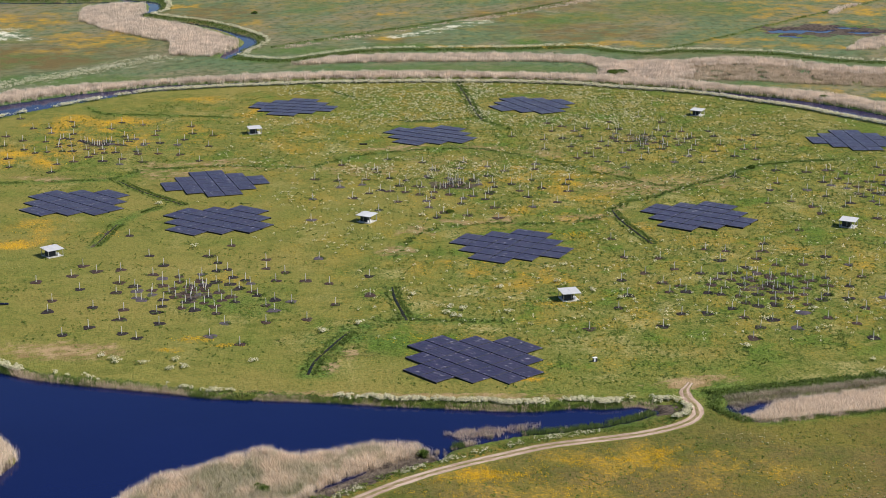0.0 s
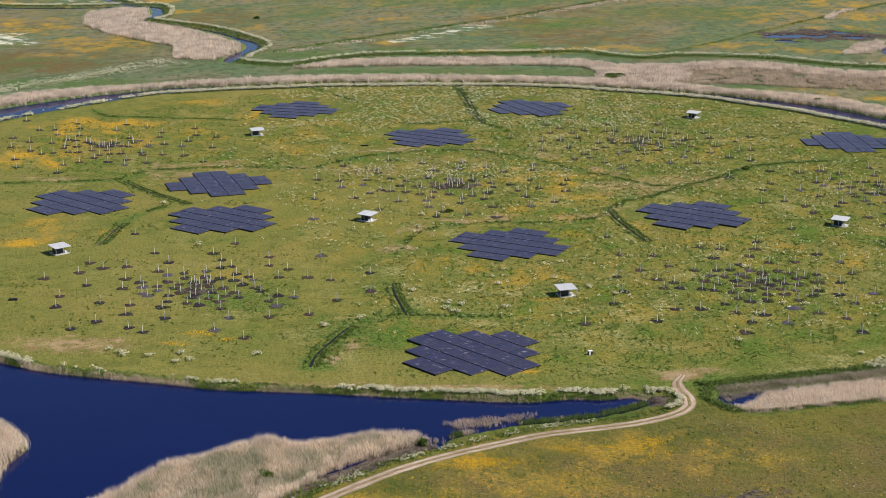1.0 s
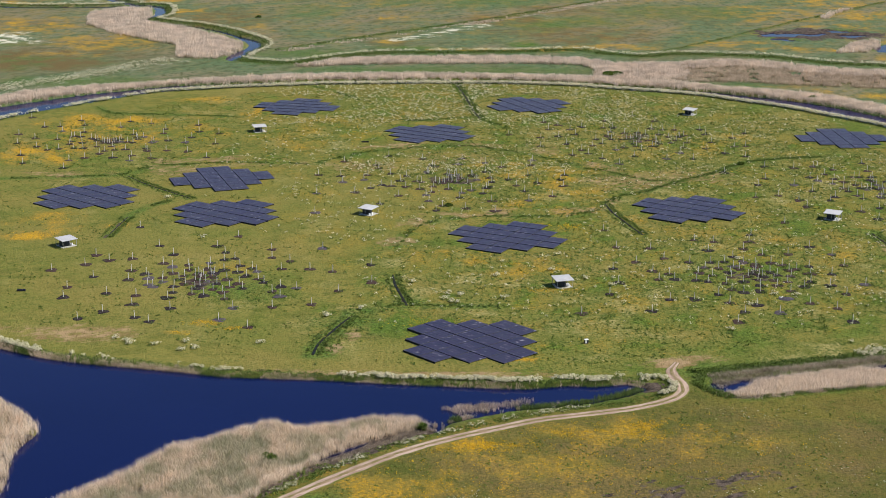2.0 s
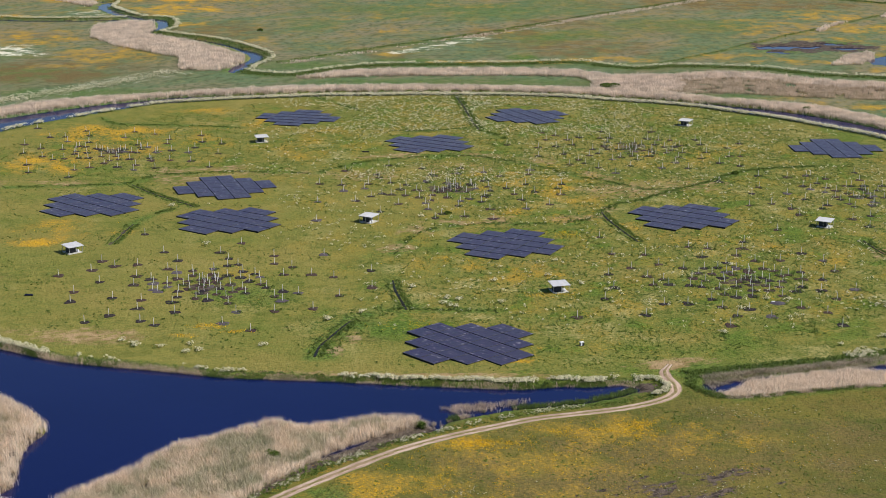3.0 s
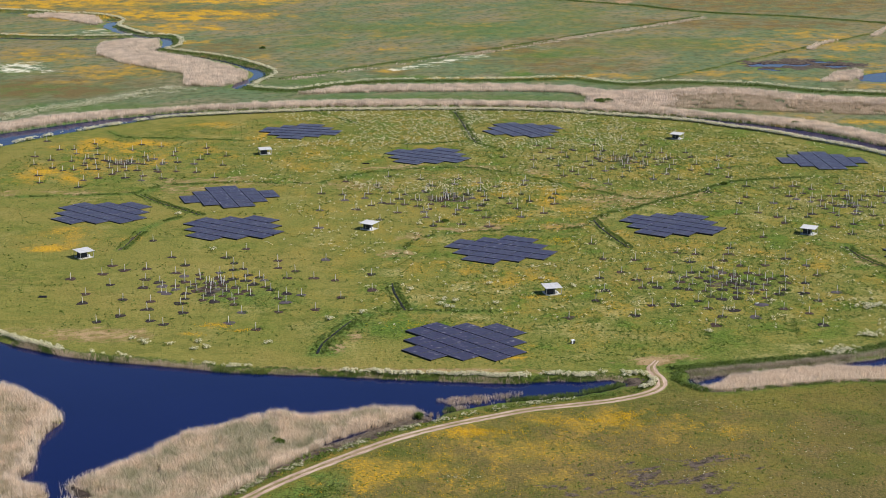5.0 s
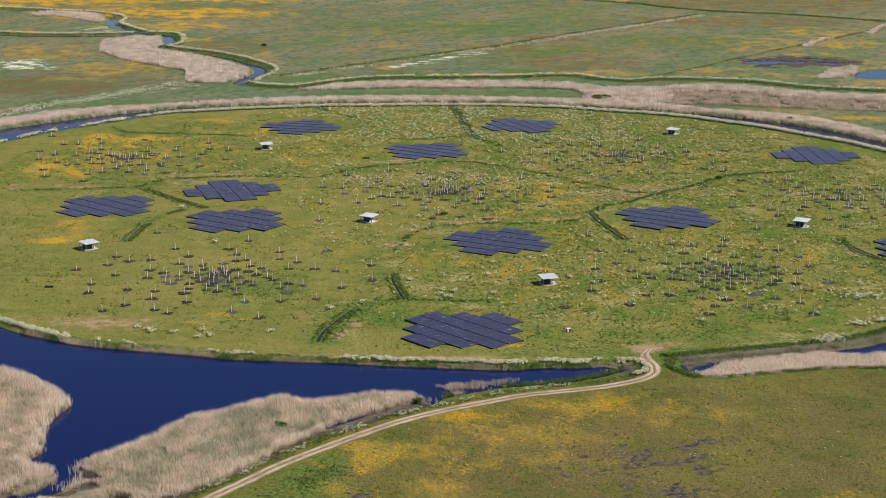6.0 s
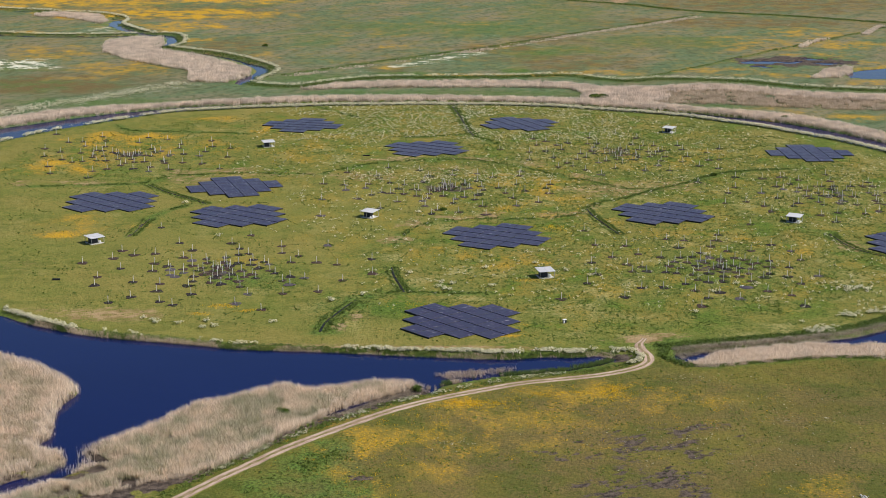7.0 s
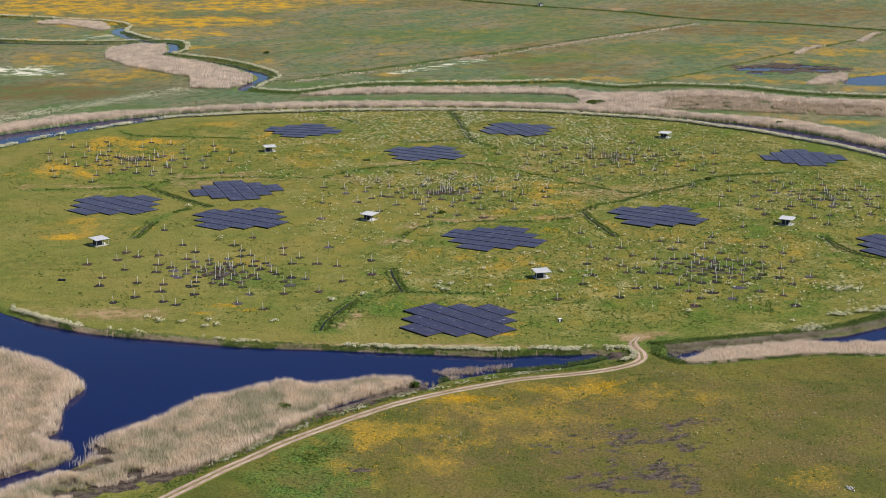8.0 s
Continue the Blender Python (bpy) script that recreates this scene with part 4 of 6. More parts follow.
# ---- small open shelters with a mono-pitch roof and a dark cabinet ----
def shelter():
    base = thing("shelter", "small open shelter with light grey roof and dark cabinet", "shelter", "shelters on the round meadow")
    w, d, back, front = 4.5, 4.3, 2.05, 1.85
    slab = bmesh.new()
    box(slab, (w - 0.5, d - 0.5, 0.14), (0, 0, -0.04), None, 0.02)
    part("floor_slab", slab, CONCRETE, base, "pale concrete slab")
    slope = math.atan2(back - front, d)
    for s in (-1, 1):
        roof = bmesh.new()
        box(roof, (w / 2 - 0.02, d / math.cos(slope), 0.10), (0, 0, 0), None, 0.02)
        for k in range(5):
            box(roof, (0.03, d / math.cos(slope) - 0.02, 0.014), ((k - 2) * w / 11, 0, 0.10))
        part("roof_sheet", roof, ROOFING, base, "", pose(s * w / 4, 0, (back + front) / 2, math.degrees(slope)))
    for sx in (-1, 0, 1):
        for sy, h in ((-1, front), (1, back)):
            leg = bmesh.new()
            box(leg, (0.09, 0.09, h - 0.02 - (back - front) * 0.12), (0, 0, 0.02), None, 0.01)
            part("post", leg, GALV, base, "", pose(sx * (w / 2 - 0.3), sy * (d / 2 - 0.35), 0.06))
    cab = bmesh.new()
    box(cab, (2.1, 1.8, 1.8), (0, 0, 0), None, 0.03)
    body = part("cabinet", cab, CABINET, base, "dark grey steel cabinet", pose(-0.45, 0.1, 0.1))
    for s in (-1, 1):
        door = bmesh.new()
        box(door, (0.98, 0.04, 1.65), (0, 0, 0), None, 0.01)
        leaf = part("cabinet_door", door, CABINET, body, "", pose(s * 0.51, -0.92, 0.07))
    for k in range(3):
        unit = bmesh.new()
        box(unit, (0.34, 0.42, 0.5), (0, 0, 0), None, 0.03)
        box(unit, (0.26, 0.05, 0.36), (0, -0.22, 0.07))
        part("white_unit", unit, WHITE_PAINT, base, "small white unit on the slab", pose(0.95 + 0.42 * (k % 2), -1.0 + 0.6 * k, 0.1))
    beam = bmesh.new()
    box(beam, (w - 0.3, 0.08, 0.14), (0, 0, 0))
    part("eaves_beam", beam, GALV, base, "", pose(0, -d / 2 + 0.35, front - 0.09))
    return base


SHELTERS = [(-96.5, 391.5, 41), (-20.3, 424.3, -30), (28.8, 358.4, 15), (-62.2, 533.2, 17), (88.2, 564.5, -28), (107.2, 421.5, -27)]
first_shelter = shelter()
for k, (x, y, turn) in enumerate(SHELTERS):
    m = pose(x, y, lie(x, y), 0, 0, turn)
    if k:
        copy_thing(first_shelter, m)
    else:
        first_shelter.matrix_basis = m


# ---- pale stakes in dark soil patches, in scattered rings ----
STAKES_A_INNER = [(-57.7, 361.1), (-59.0, 361.7), (-58.0, 364.5), (-56.4, 360.8), (-54.8, 363.6), (-57.6, 365.5), (-55.6, 365.5), (-59.6, 366.5), (-59.0, 367.4), (-55.2, 367.5), (-53.5, 358.9), (-60.9, 358.4), (-62.2, 365.3), (-57.2, 357.0), (-63.0, 362.2), (-51.5, 362.3), (-56.2, 368.5), (-58.1, 354.8), (-53.2, 370.1), (-63.3, 356.4), (-57.2, 371.4), (-61.8, 370.4), (-53.8, 354.3), (-65.3, 367.2), (-49.8, 368.5), (-66.6, 360.1), (-50.1, 356.2), (-48.2, 359.0), (-67.1, 363.5), (-47.2, 365.1), (-58.2, 350.6), (-62.8, 351.8), (-51.2, 351.9), (-68.3, 356.3), (-47.0, 355.3), (-62.6, 374.4), (-70.4, 362.9), (-44.0, 362.4), (-55.3, 349.4), (-57.4, 376.1), (-69.8, 357.8), (-49.8, 373.9), (-66.3, 372.9), (-45.1, 369.0), (-46.5, 371.8), (-71.7, 366.7), (-42.4, 360.0), (-63.4, 347.5)]
STAKES_A_MIDDLE = [(-54.3, 379.0), (-50.1, 347.1), (-69.0, 375.9), (-75.1, 361.8), (-51.8, 380.2), (-71.0, 349.2), (-75.8, 369.4), (-39.3, 371.1), (-38.1, 356.7), (-39.7, 352.6), (-54.9, 385.5), (-61.6, 339.9), (-67.7, 383.6), (-42.6, 381.2), (-78.2, 350.9), (-37.5, 349.1), (-34.2, 355.4), (-70.7, 342.4), (-47.4, 340.4), (-37.8, 378.0), (-77.4, 379.7), (-32.3, 371.3), (-84.0, 364.2), (-38.5, 341.2), (-57.7, 391.3), (-43.4, 388.4), (-82.9, 378.2), (-68.5, 333.5), (-26.6, 369.4), (-76.4, 337.4), (-49.5, 331.9), (-88.4, 355.5), (-72.6, 391.5), (-88.1, 374.4), (-64.8, 330.3), (-87.6, 347.9), (-29.7, 343.0), (-24.2, 353.4), (-87.1, 382.7), (-30.5, 389.9), (-53.4, 400.8), (-81.0, 332.4), (-95.3, 369.5), (-42.5, 326.9), (-16.7, 360.9), (-17.5, 375.4), (-80.7, 409.3), (31.7, 337.5)]
STAKES_C_INNER = [(2.8, 461.9), (1.9, 463.4), (0.1, 461.9), (0.6, 460.4), (4.3, 462.0), (1.3, 464.9), (-0.9, 460.4), (-2.1, 461.9), (4.9, 465.0), (2.6, 466.4), (5.8, 466.5), (7.5, 460.5), (3.6, 468.0), (-2.6, 456.0), (-6.2, 461.8), (2.2, 471.0), (1.8, 453.2), (10.3, 465.1), (4.3, 471.1), (-7.6, 462.4), (1.4, 471.9), (9.2, 469.6), (8.8, 471.1), (-4.2, 472.5), (8.5, 451.8), (-6.6, 453.0), (14.7, 462.1), (13.6, 456.2), (12.9, 454.8), (-3.2, 449.7), (-4.6, 474.0), (14.3, 467.5), (5.6, 448.9), (-10.8, 455.8), (-12.6, 463.2), (-10.9, 469.3), (11.8, 448.2), (13.2, 475.2), (-4.7, 446.0), (-15.1, 456.6), (19.8, 465.2), (5.0, 443.4), (-17.9, 457.8), (-2.4, 482.0), (-15.8, 472.3), (21.9, 457.8), (-3.2, 482.9), (-12.6, 445.0)]
STAKES_C_MIDDLE = [(4.8, 485.4), (-3.8, 439.1), (-21.0, 454.2), (24.0, 451.2), (18.3, 481.4), (-23.5, 464.5), (25.9, 470.8), (14.1, 439.4), (-22.6, 470.6), (28.2, 460.9), (-19.6, 479.1), (13.3, 487.1), (0.1, 433.8), (-25.4, 448.5), (-20.7, 483.3), (6.1, 493.0), (6.6, 431.3), (-6.4, 492.4), (-29.7, 461.4), (24.7, 440.1), (-17.6, 435.7), (-30.7, 469.0), (27.4, 484.1), (-1.7, 428.6), (35.5, 465.5), (35.8, 458.0), (31.7, 445.1), (14.9, 428.3), (37.0, 471.6), (-17.1, 496.0), (28.2, 490.7), (-37.6, 470.4), (-36.5, 447.4), (-30.8, 488.0), (-35.2, 425.5)]
STAKES_B_INNER = [(74.5, 367.2), (76.0, 369.2), (77.3, 368.2), (78.0, 367.3), (77.0, 371.2), (70.6, 370.1), (76.3, 364.3), (70.2, 366.2), (73.3, 373.1), (72.5, 362.4), (80.4, 370.6), (80.1, 364.0), (72.2, 375.1), (81.7, 368.3), (78.0, 375.2), (68.3, 373.5), (65.8, 367.5), (76.0, 359.6), (78.0, 377.2), (68.1, 361.0), (83.2, 362.9), (80.1, 359.7), (84.9, 367.4), (75.3, 378.8), (65.0, 374.0), (70.6, 379.2), (85.4, 372.3), (62.7, 369.6), (64.0, 362.3), (67.1, 378.5), (82.1, 378.3), (84.5, 376.3), (75.2, 355.0), (68.7, 356.2), (87.4, 372.9), (61.4, 363.4), (71.1, 354.0), (73.4, 383.4), (82.5, 355.4), (86.4, 358.8), (88.7, 362.6), (90.1, 369.4), (61.8, 378.4), (91.0, 375.4), (81.3, 385.6), (56.2, 364.1), (64.9, 352.1), (55.4, 368.3)]
STAKES_B_MIDDLE = [(92.8, 359.8), (95.2, 369.0), (68.1, 389.3), (87.9, 386.1), (52.4, 363.7), (77.4, 390.9), (51.7, 370.7), (55.9, 382.1), (66.5, 345.9), (72.5, 344.3), (85.0, 345.8), (58.7, 348.5), (95.1, 352.9), (99.9, 376.5), (48.5, 378.5), (101.4, 360.5), (70.8, 397.5), (53.0, 347.9), (76.7, 338.7), (68.9, 339.1), (80.0, 397.6), (99.0, 385.8), (90.5, 342.3), (53.6, 391.3), (94.8, 392.9), (66.0, 399.2), (42.2, 372.7), (42.4, 361.1), (81.7, 404.5), (66.1, 332.0), (44.9, 392.0), (39.4, 351.8), (47.8, 339.2), (91.8, 332.8), (43.1, 408.2)]
STAKES_D_INNER = [(-109.4, 513.8), (-110.0, 513.8), (-107.9, 513.9), (-111.0, 513.8), (-111.9, 515.6), (-107.9, 517.5), (-106.4, 515.7), (-113.9, 517.4), (-106.6, 519.4), (-103.7, 515.0), (-107.4, 508.4), (-115.1, 519.2), (-112.5, 508.4), (-101.7, 514.0), (-116.6, 520.3), (-118.4, 513.7), (-101.1, 519.5), (-102.2, 523.2), (-116.4, 505.8), (-105.8, 503.2), (-99.9, 523.3), (-122.0, 511.8), (-122.4, 515.4), (-103.9, 527.0), (-102.3, 503.9), (-108.5, 501.4), (-119.5, 505.7), (-120.8, 522.9), (-95.5, 514.1), (-95.2, 515.9), (-123.1, 524.0), (-123.8, 522.8), (-95.9, 505.1), (-109.5, 497.9), (-124.0, 504.6), (-127.7, 519.0), (-90.8, 517.8), (-121.2, 530.5), (-94.9, 501.6), (-94.1, 529.1), (-127.3, 502.8), (-98.7, 494.7), (-112.9, 491.7), (-110.3, 538.6), (-131.8, 507.3), (-104.1, 491.9), (-89.0, 502.8), (-84.7, 515.0)]
STAKES_D_MIDDLE = [(-94.5, 536.1), (-128.9, 532.3), (-135.3, 520.0), (-83.7, 522.8), (-117.1, 488.3), (-98.1, 488.0), (-91.9, 491.4), (-139.3, 512.6), (-82.0, 501.8), (-123.4, 542.3), (-101.0, 544.8), (-133.9, 495.1), (-82.6, 532.4), (-131.5, 540.2), (-108.8, 548.7), (-142.2, 526.3), (-74.6, 513.4), (-136.6, 539.3), (-75.5, 529.4), (-130.6, 484.1), (-84.4, 543.1), (-116.5, 477.9), (-126.4, 550.5), (-74.7, 493.4), (-144.6, 554.3)]
STAKES_E_INNER = [(65.8, 523.1), (63.6, 525.0), (62.5, 523.1), (65.0, 519.4), (68.2, 521.3), (61.3, 523.1), (65.0, 526.9), (59.7, 523.0), (70.8, 523.2), (70.7, 519.5), (62.9, 515.7), (68.4, 530.8), (56.2, 523.0), (71.5, 515.8), (61.5, 532.6), (55.5, 526.7), (66.3, 533.8), (63.3, 512.1), (73.0, 530.9), (55.3, 528.6), (68.6, 512.2), (75.8, 527.1), (75.4, 517.7), (69.5, 512.2), (77.7, 521.5), (57.1, 534.5), (51.0, 522.9), (59.1, 510.2), (52.6, 516.2), (79.5, 527.2), (64.3, 506.7), (80.7, 517.8), (81.1, 529.1), (78.4, 510.5), (56.1, 506.6), (75.3, 538.7), (71.7, 540.6), (49.1, 512.9), (58.4, 541.6), (55.1, 541.1), (79.2, 538.8), (44.7, 530.3), (76.3, 502.4), (88.7, 518.0), (85.6, 508.9), (88.7, 531.1), (40.7, 515.3), (47.8, 542.2)]
STAKES_E_MIDDLE = [(45.0, 506.4), (61.1, 497.3), (43.5, 538.1), (38.9, 527.2), (88.0, 538.9), (46.7, 501.2), (71.0, 494.1), (56.7, 552.6), (74.3, 552.9), (96.9, 525.6), (50.5, 494.4), (32.8, 525.2), (95.4, 511.9), (79.3, 493.9), (36.1, 538.0), (90.6, 501.9), (41.5, 499.4), (39.8, 545.3), (32.0, 511.5), (99.1, 512.7), (55.3, 487.2), (102.6, 533.3), (67.4, 562.5), (96.5, 497.9), (35.1, 550.9), (22.2, 529.2), (86.2, 475.5)]
STAKES_F_INNER = [(123.6, 456.7), (124.8, 454.9), (126.5, 456.8), (122.8, 460.5), (128.2, 455.0), (129.8, 456.9), (118.2, 456.6), (129.0, 460.7), (118.9, 452.9), (120.2, 464.3), (132.5, 455.1), (128.1, 449.4), (129.1, 464.5), (116.3, 462.3), (133.6, 455.1), (128.5, 466.5), (120.1, 447.4), (132.9, 464.6), (126.7, 445.7), (118.1, 468.2), (124.6, 470.3), (126.1, 470.3), (121.0, 443.8), (112.6, 466.1), (130.1, 470.4), (131.4, 444.0), (139.3, 460.9), (113.3, 445.4), (140.2, 457.1), (138.8, 449.6), (108.2, 452.6), (141.2, 457.2), (135.7, 470.6), (111.2, 470.0), (138.5, 446.0), (116.4, 474.1), (104.4, 460.1), (111.1, 441.7), (139.7, 470.7), (140.7, 444.2), (144.9, 461.1), (130.6, 478.5), (142.7, 470.7), (120.5, 480.3), (122.9, 433.2), (136.1, 435.2), (131.0, 431.7), (102.0, 441.5)]
STAKES_F_MIDDLE = [(142.9, 476.8), (116.5, 484.3), (117.0, 429.6), (115.2, 484.3), (97.3, 467.7), (97.1, 446.8), (108.7, 482.1), (93.7, 459.8), (102.9, 434.5), (131.4, 488.9), (90.3, 444.9), (100.0, 483.9), (119.8, 421.3), (93.2, 417.4)]


def patch_mesh(seed):
    """A low, worn, roughly oval soil patch with a crumbled rim."""
    r = random.Random(seed)
    bm = bmesh.new()
    rings = []
    size, long, power = r.uniform(0.95, 1.25), r.uniform(0.95, 1.2), r.uniform(0.25, 0.7)
    bump_at, bump_by = r.uniform(0, 6.28), r.uniform(0.05, 0.22)
    rim = [1 + bump_by * math.sin(2 * math.pi * k / 20 * 3 + bump_at) + r.uniform(-0.10, 0.10) for k in range(20)]
    for rad, z in ((1.16, -0.06), (1.02, 0.05), (0.78, 0.11), (0.4, 0.10)):
        ring = []
        for k in range(20):
            a = 2 * math.pi * k / 20
            sq = size * rad * rim[k] / max(abs(math.cos(a)), abs(math.sin(a))) ** power
            ring.append(bm.verts.new((long * sq * math.cos(a), sq * math.sin(a), z + r.uniform(-0.02, 0.03))))
        rings.append(ring)
    for p, q in zip(rings, rings[1:]):
        for k in range(20):
            bm.faces.new((p[k], p[(k + 1) % 20], q[(k + 1) % 20], q[k]))
    bm.faces.new(rings[-1])
    return bm


def stake_mesh():
    bm = bmesh.new()
    tube(bm, 0.078, 0.070, 1.85, (0, 0, -0.1), 7)
    tube(bm, 0.074, 0.04, 0.05, (0, 0, 1.75), 7)
    return bm


def planted_stake(seed):
    base = thing("planting_stake", "pale wooden stake upright in a dark soil patch", "stake", "planting stakes on the round meadow")
    part("stake", stake_mesh(), STAKE, base)
    part("soil_patch", patch_mesh(seed), MAT, base, "dark square soil patch")
    return base


models = [planted_stake(k) for k in range(9)]
near_stakes = STAKES_A_INNER + STAKES_A_MIDDLE + STAKES_B_INNER + STAKES_B_MIDDLE + STAKES_C_INNER + STAKES_C_MIDDLE
far_stakes = [STAKES_D_INNER + STAKES_D_MIDDLE, STAKES_E_INNER + STAKES_E_MIDDLE, STAKES_F_INNER + STAKES_F_MIDDLE]
rs = random.Random(4)
for k, (x, y) in enumerate(near_stakes):
    m = pose(x, y, lie(x, y), rs.uniform(-2, 2), rs.uniform(-2, 2), rs.uniform(-12, 12) + rs.choice((0, 90, 180)))
    if k < len(models):
        models[k].matrix_basis = m
    else:
        copy_thing(models[k % len(models)], m)
for rows in far_stakes:
    whole = bmesh.new()
    for k, (x, y) in enumerate(rows):
        for make, index in ((stake_mesh, 0), (lambda: patch_mesh(k % 9), 1)):
            bm = make()
            for f in bm.faces:
                f.material_index = index
            bm.transform(pose(x, y, lie(x, y), 0, 0, rs.uniform(0, 360)))
            me = bpy.data.meshes.new("tmp")
            bm.to_mesh(me)
            bm.free()
            whole.from_mesh(me)
            bpy.data.meshes.remove(me)
    me = bpy.data.meshes.new("planting_stakes")
    whole.to_mesh(me)
    whole.free()
    me.materials.append(STAKE)
    me.materials.append(MAT)
    tagged(new("planting_stakes", me), "pale stakes in dark soil patches, far side of meadow", "stakes", kind="stuff")


# ---- plants ----
def scatter(poly, per_m2, seed, edge=0.6, grow=0.0):
    """Random places in an area, thinner at its ragged edge."""
    r = np.random.default_rng(seed)
    poly = np.array(poly, float)
    lo, hi = poly.min(0) - 1 - grow, poly.max(0) + 1 + grow
    n = int((hi - lo).prod() * per_m2)
    x, y = r.uniform(lo[0], hi[0], n), r.uniform(lo[1], hi[1], n)
    d = near(x, y, poly, 3, True, True) + edge * waves(x, y, 6, seed) + 0.25 * waves(x, y, 1.7, seed + 1)
    keep = d < grow + r.uniform(-0.6, 0.2, n)
    return x[keep], y[keep]


def along(line, width, per_m, seed, offset=0.0):
    """Random places in a band along a line."""
    r = np.random.default_rng(seed)
    seg = np.hypot(*np.diff(line, axis=0).T)
    n = int(seg.sum() * per_m)
    s = np.sort(r.uniform(0, seg.sum(), n))
    c = np.r_[0, np.cumsum(seg)]
    px, py = np.interp(s, c, line[:, 0]), np.interp(s, c, line[:, 1])
    g = np.gradient(line, axis=0)
    nx, ny = np.interp(s, c, g[:, 1]), np.interp(s, c, -g[:, 0])
    ln = np.maximum(np.hypot(nx, ny), 1e-6)
    o = offset + width * (r.beta(2, 2, n) - 0.5)
    return px + nx / ln * o, py + ny / ln * o


def blades(name, x, y, z, height, width, lean, seed, mats, per=1, spread=0.0, index=None):
    """Bent tapering stalks at the places: two faces each, with the height in UV."""
    r = np.random.default_rng(seed)
    x, y, z, height, width = [np.repeat(np.broadcast_to(np.asarray(v, float), x.shape), per) for v in (x, y, z, height, width)]
    n = len(x)
    if spread:
        x, y = x + r.normal(0, spread, n), y + r.normal(0, spread, n)
    a, b = r.uniform(0, 6.283, n), r.normal(2.6, 1.1, n)
    h, w = height * r.uniform(0.72, 1.12, n), width * r.uniform(0.7, 1.3, n)
    lx, ly = np.cos(b) * lean * h * r.uniform(0.2, 1, n), np.sin(b) * lean * h * r.uniform(0.2, 1, n)
    ca, sa = np.cos(a) * w / 2, np.sin(a) * w / 2
    v = np.empty((n, 4, 3), np.float32)
    v[:, 0] = np.c_[x, y, z - 0.08]
    v[:, 1] = np.c_[x + ca + lx * 0.35, y + sa + ly * 0.35, z + h * 0.6]
    v[:, 2] = np.c_[x - ca + lx * 0.35, y - sa + ly * 0.35, z + h * 0.6]
    v[:, 3] = np.c_[x + lx, y + ly, z + h]
    k = np.arange(n)[:, None] * 4
    f = np.concatenate([k + [0, 1, 2], k + [2, 1, 3]], 0)
    me = mesh_of(name, v.reshape(-1, 3), f, mats, None if index is None else np.tile(np.repeat(index, per), 2))
    uv = np.zeros((n * 4, 2), np.float32)
    uv[:, 1] = np.tile([0, 0.6, 0.6, 1.0], n)
    me.uv_layers.new(name="UVMap").data.foreach_set("uv", uv[f.ravel()].ravel())
    return me


def leaves_mesh(name, x, y, radius, height, per, seed, mats, index=None, size=1.0):
    """Low leafy mounds: at each place a dome of pointed leaves that hang outwards."""
    r = np.random.default_rng(seed)
    own = r.uniform(0.65, 1.35, len(x))
    rad, h = np.repeat(own * radius, per), np.repeat(own * r.uniform(0.7, 1.2, len(x)) * height, per)
    z = np.repeat(land(x, y), per)
    n = len(rad)
    a, q = r.uniform(0, 6.283, n), np.sqrt(r.uniform(0, 1, n))
    ox, oy = np.cos(a), np.sin(a)
    c = np.c_[np.repeat(x, per) + ox * q * rad, np.repeat(y, per) + oy * q * rad, z + h * (0.15 + 0.85 * (1 - q * q)) * r.uniform(0.75, 1.1, n)]
    l, w = size * r.uniform(0.12, 0.26, n), size * r.uniform(0.07, 0.13, n)
    t = a + r.normal(0, 0.7, n)
    dip = -0.25 - 0.5 * q + r.normal(0, 0.3, n)
    e1 = np.c_[np.cos(t), np.sin(t), dip] * l[:, None]
    e2 = np.c_[-np.sin(t), np.cos(t), r.normal(0, 0.35, n)] * w[:, None]
    v = np.stack([c - e1, c + e2, c + e1, c - e2], 1).reshape(-1, 3)
    return mesh_of(name, v, np.arange(4 * n).reshape(-1, 4), mats, None if index is None else np.repeat(index, per))


def stuff(me, label, category):
    return tagged(new(me.name, me), label, category, kind="stuff")


def reed_bed(area, per_m2, height, width, seed, material, label, lean=0.4, edge=0.6, gaps=-2.0, grow=0.0, lumps=0.6, creeks=(), rim=None):
    x, y = scatter(area, per_m2, seed, edge, grow)
    keep = waves(x, y, 16, seed + 5) + 0.6 * waves(x, y, 4, seed + 6) > gaps
    low = np.ones(len(x))
    for line in creeks:
        far = near(x, y, spline(line, 1), 10)
        keep &= far + 1.0 * waves(x, y, 5, seed + 9) > 1.7
        low = np.minimum(low, 0.5 + 0.5 * step(1.5, 5.0, far))
    x, y = x[keep], y[keep]
    z = np.maximum(land(x, y), -0.75)
    h = height * (1 + 0.16 * waves(x, y, 13, seed + 3)) * (1 + lumps * 0.22 * waves(x, y, 3.2, seed + 4) + lumps * 0.14 * waves(x, y, 1.3, seed + 7)) * low[keep]
    pale = None
    if rim:
        d = near(x, y, np.array(area, float), 6, True, True)
        pale = (d + 1.2 * waves(x, y, 7, seed + 8) + 0.5 * waves(x, y, 2, seed + 9) > -2.0).astype(int)
    stuff(blades("reed_bed", x, y, z, h, width, lean, seed, [material, rim] if rim else [material], index=pale), label, "reeds")


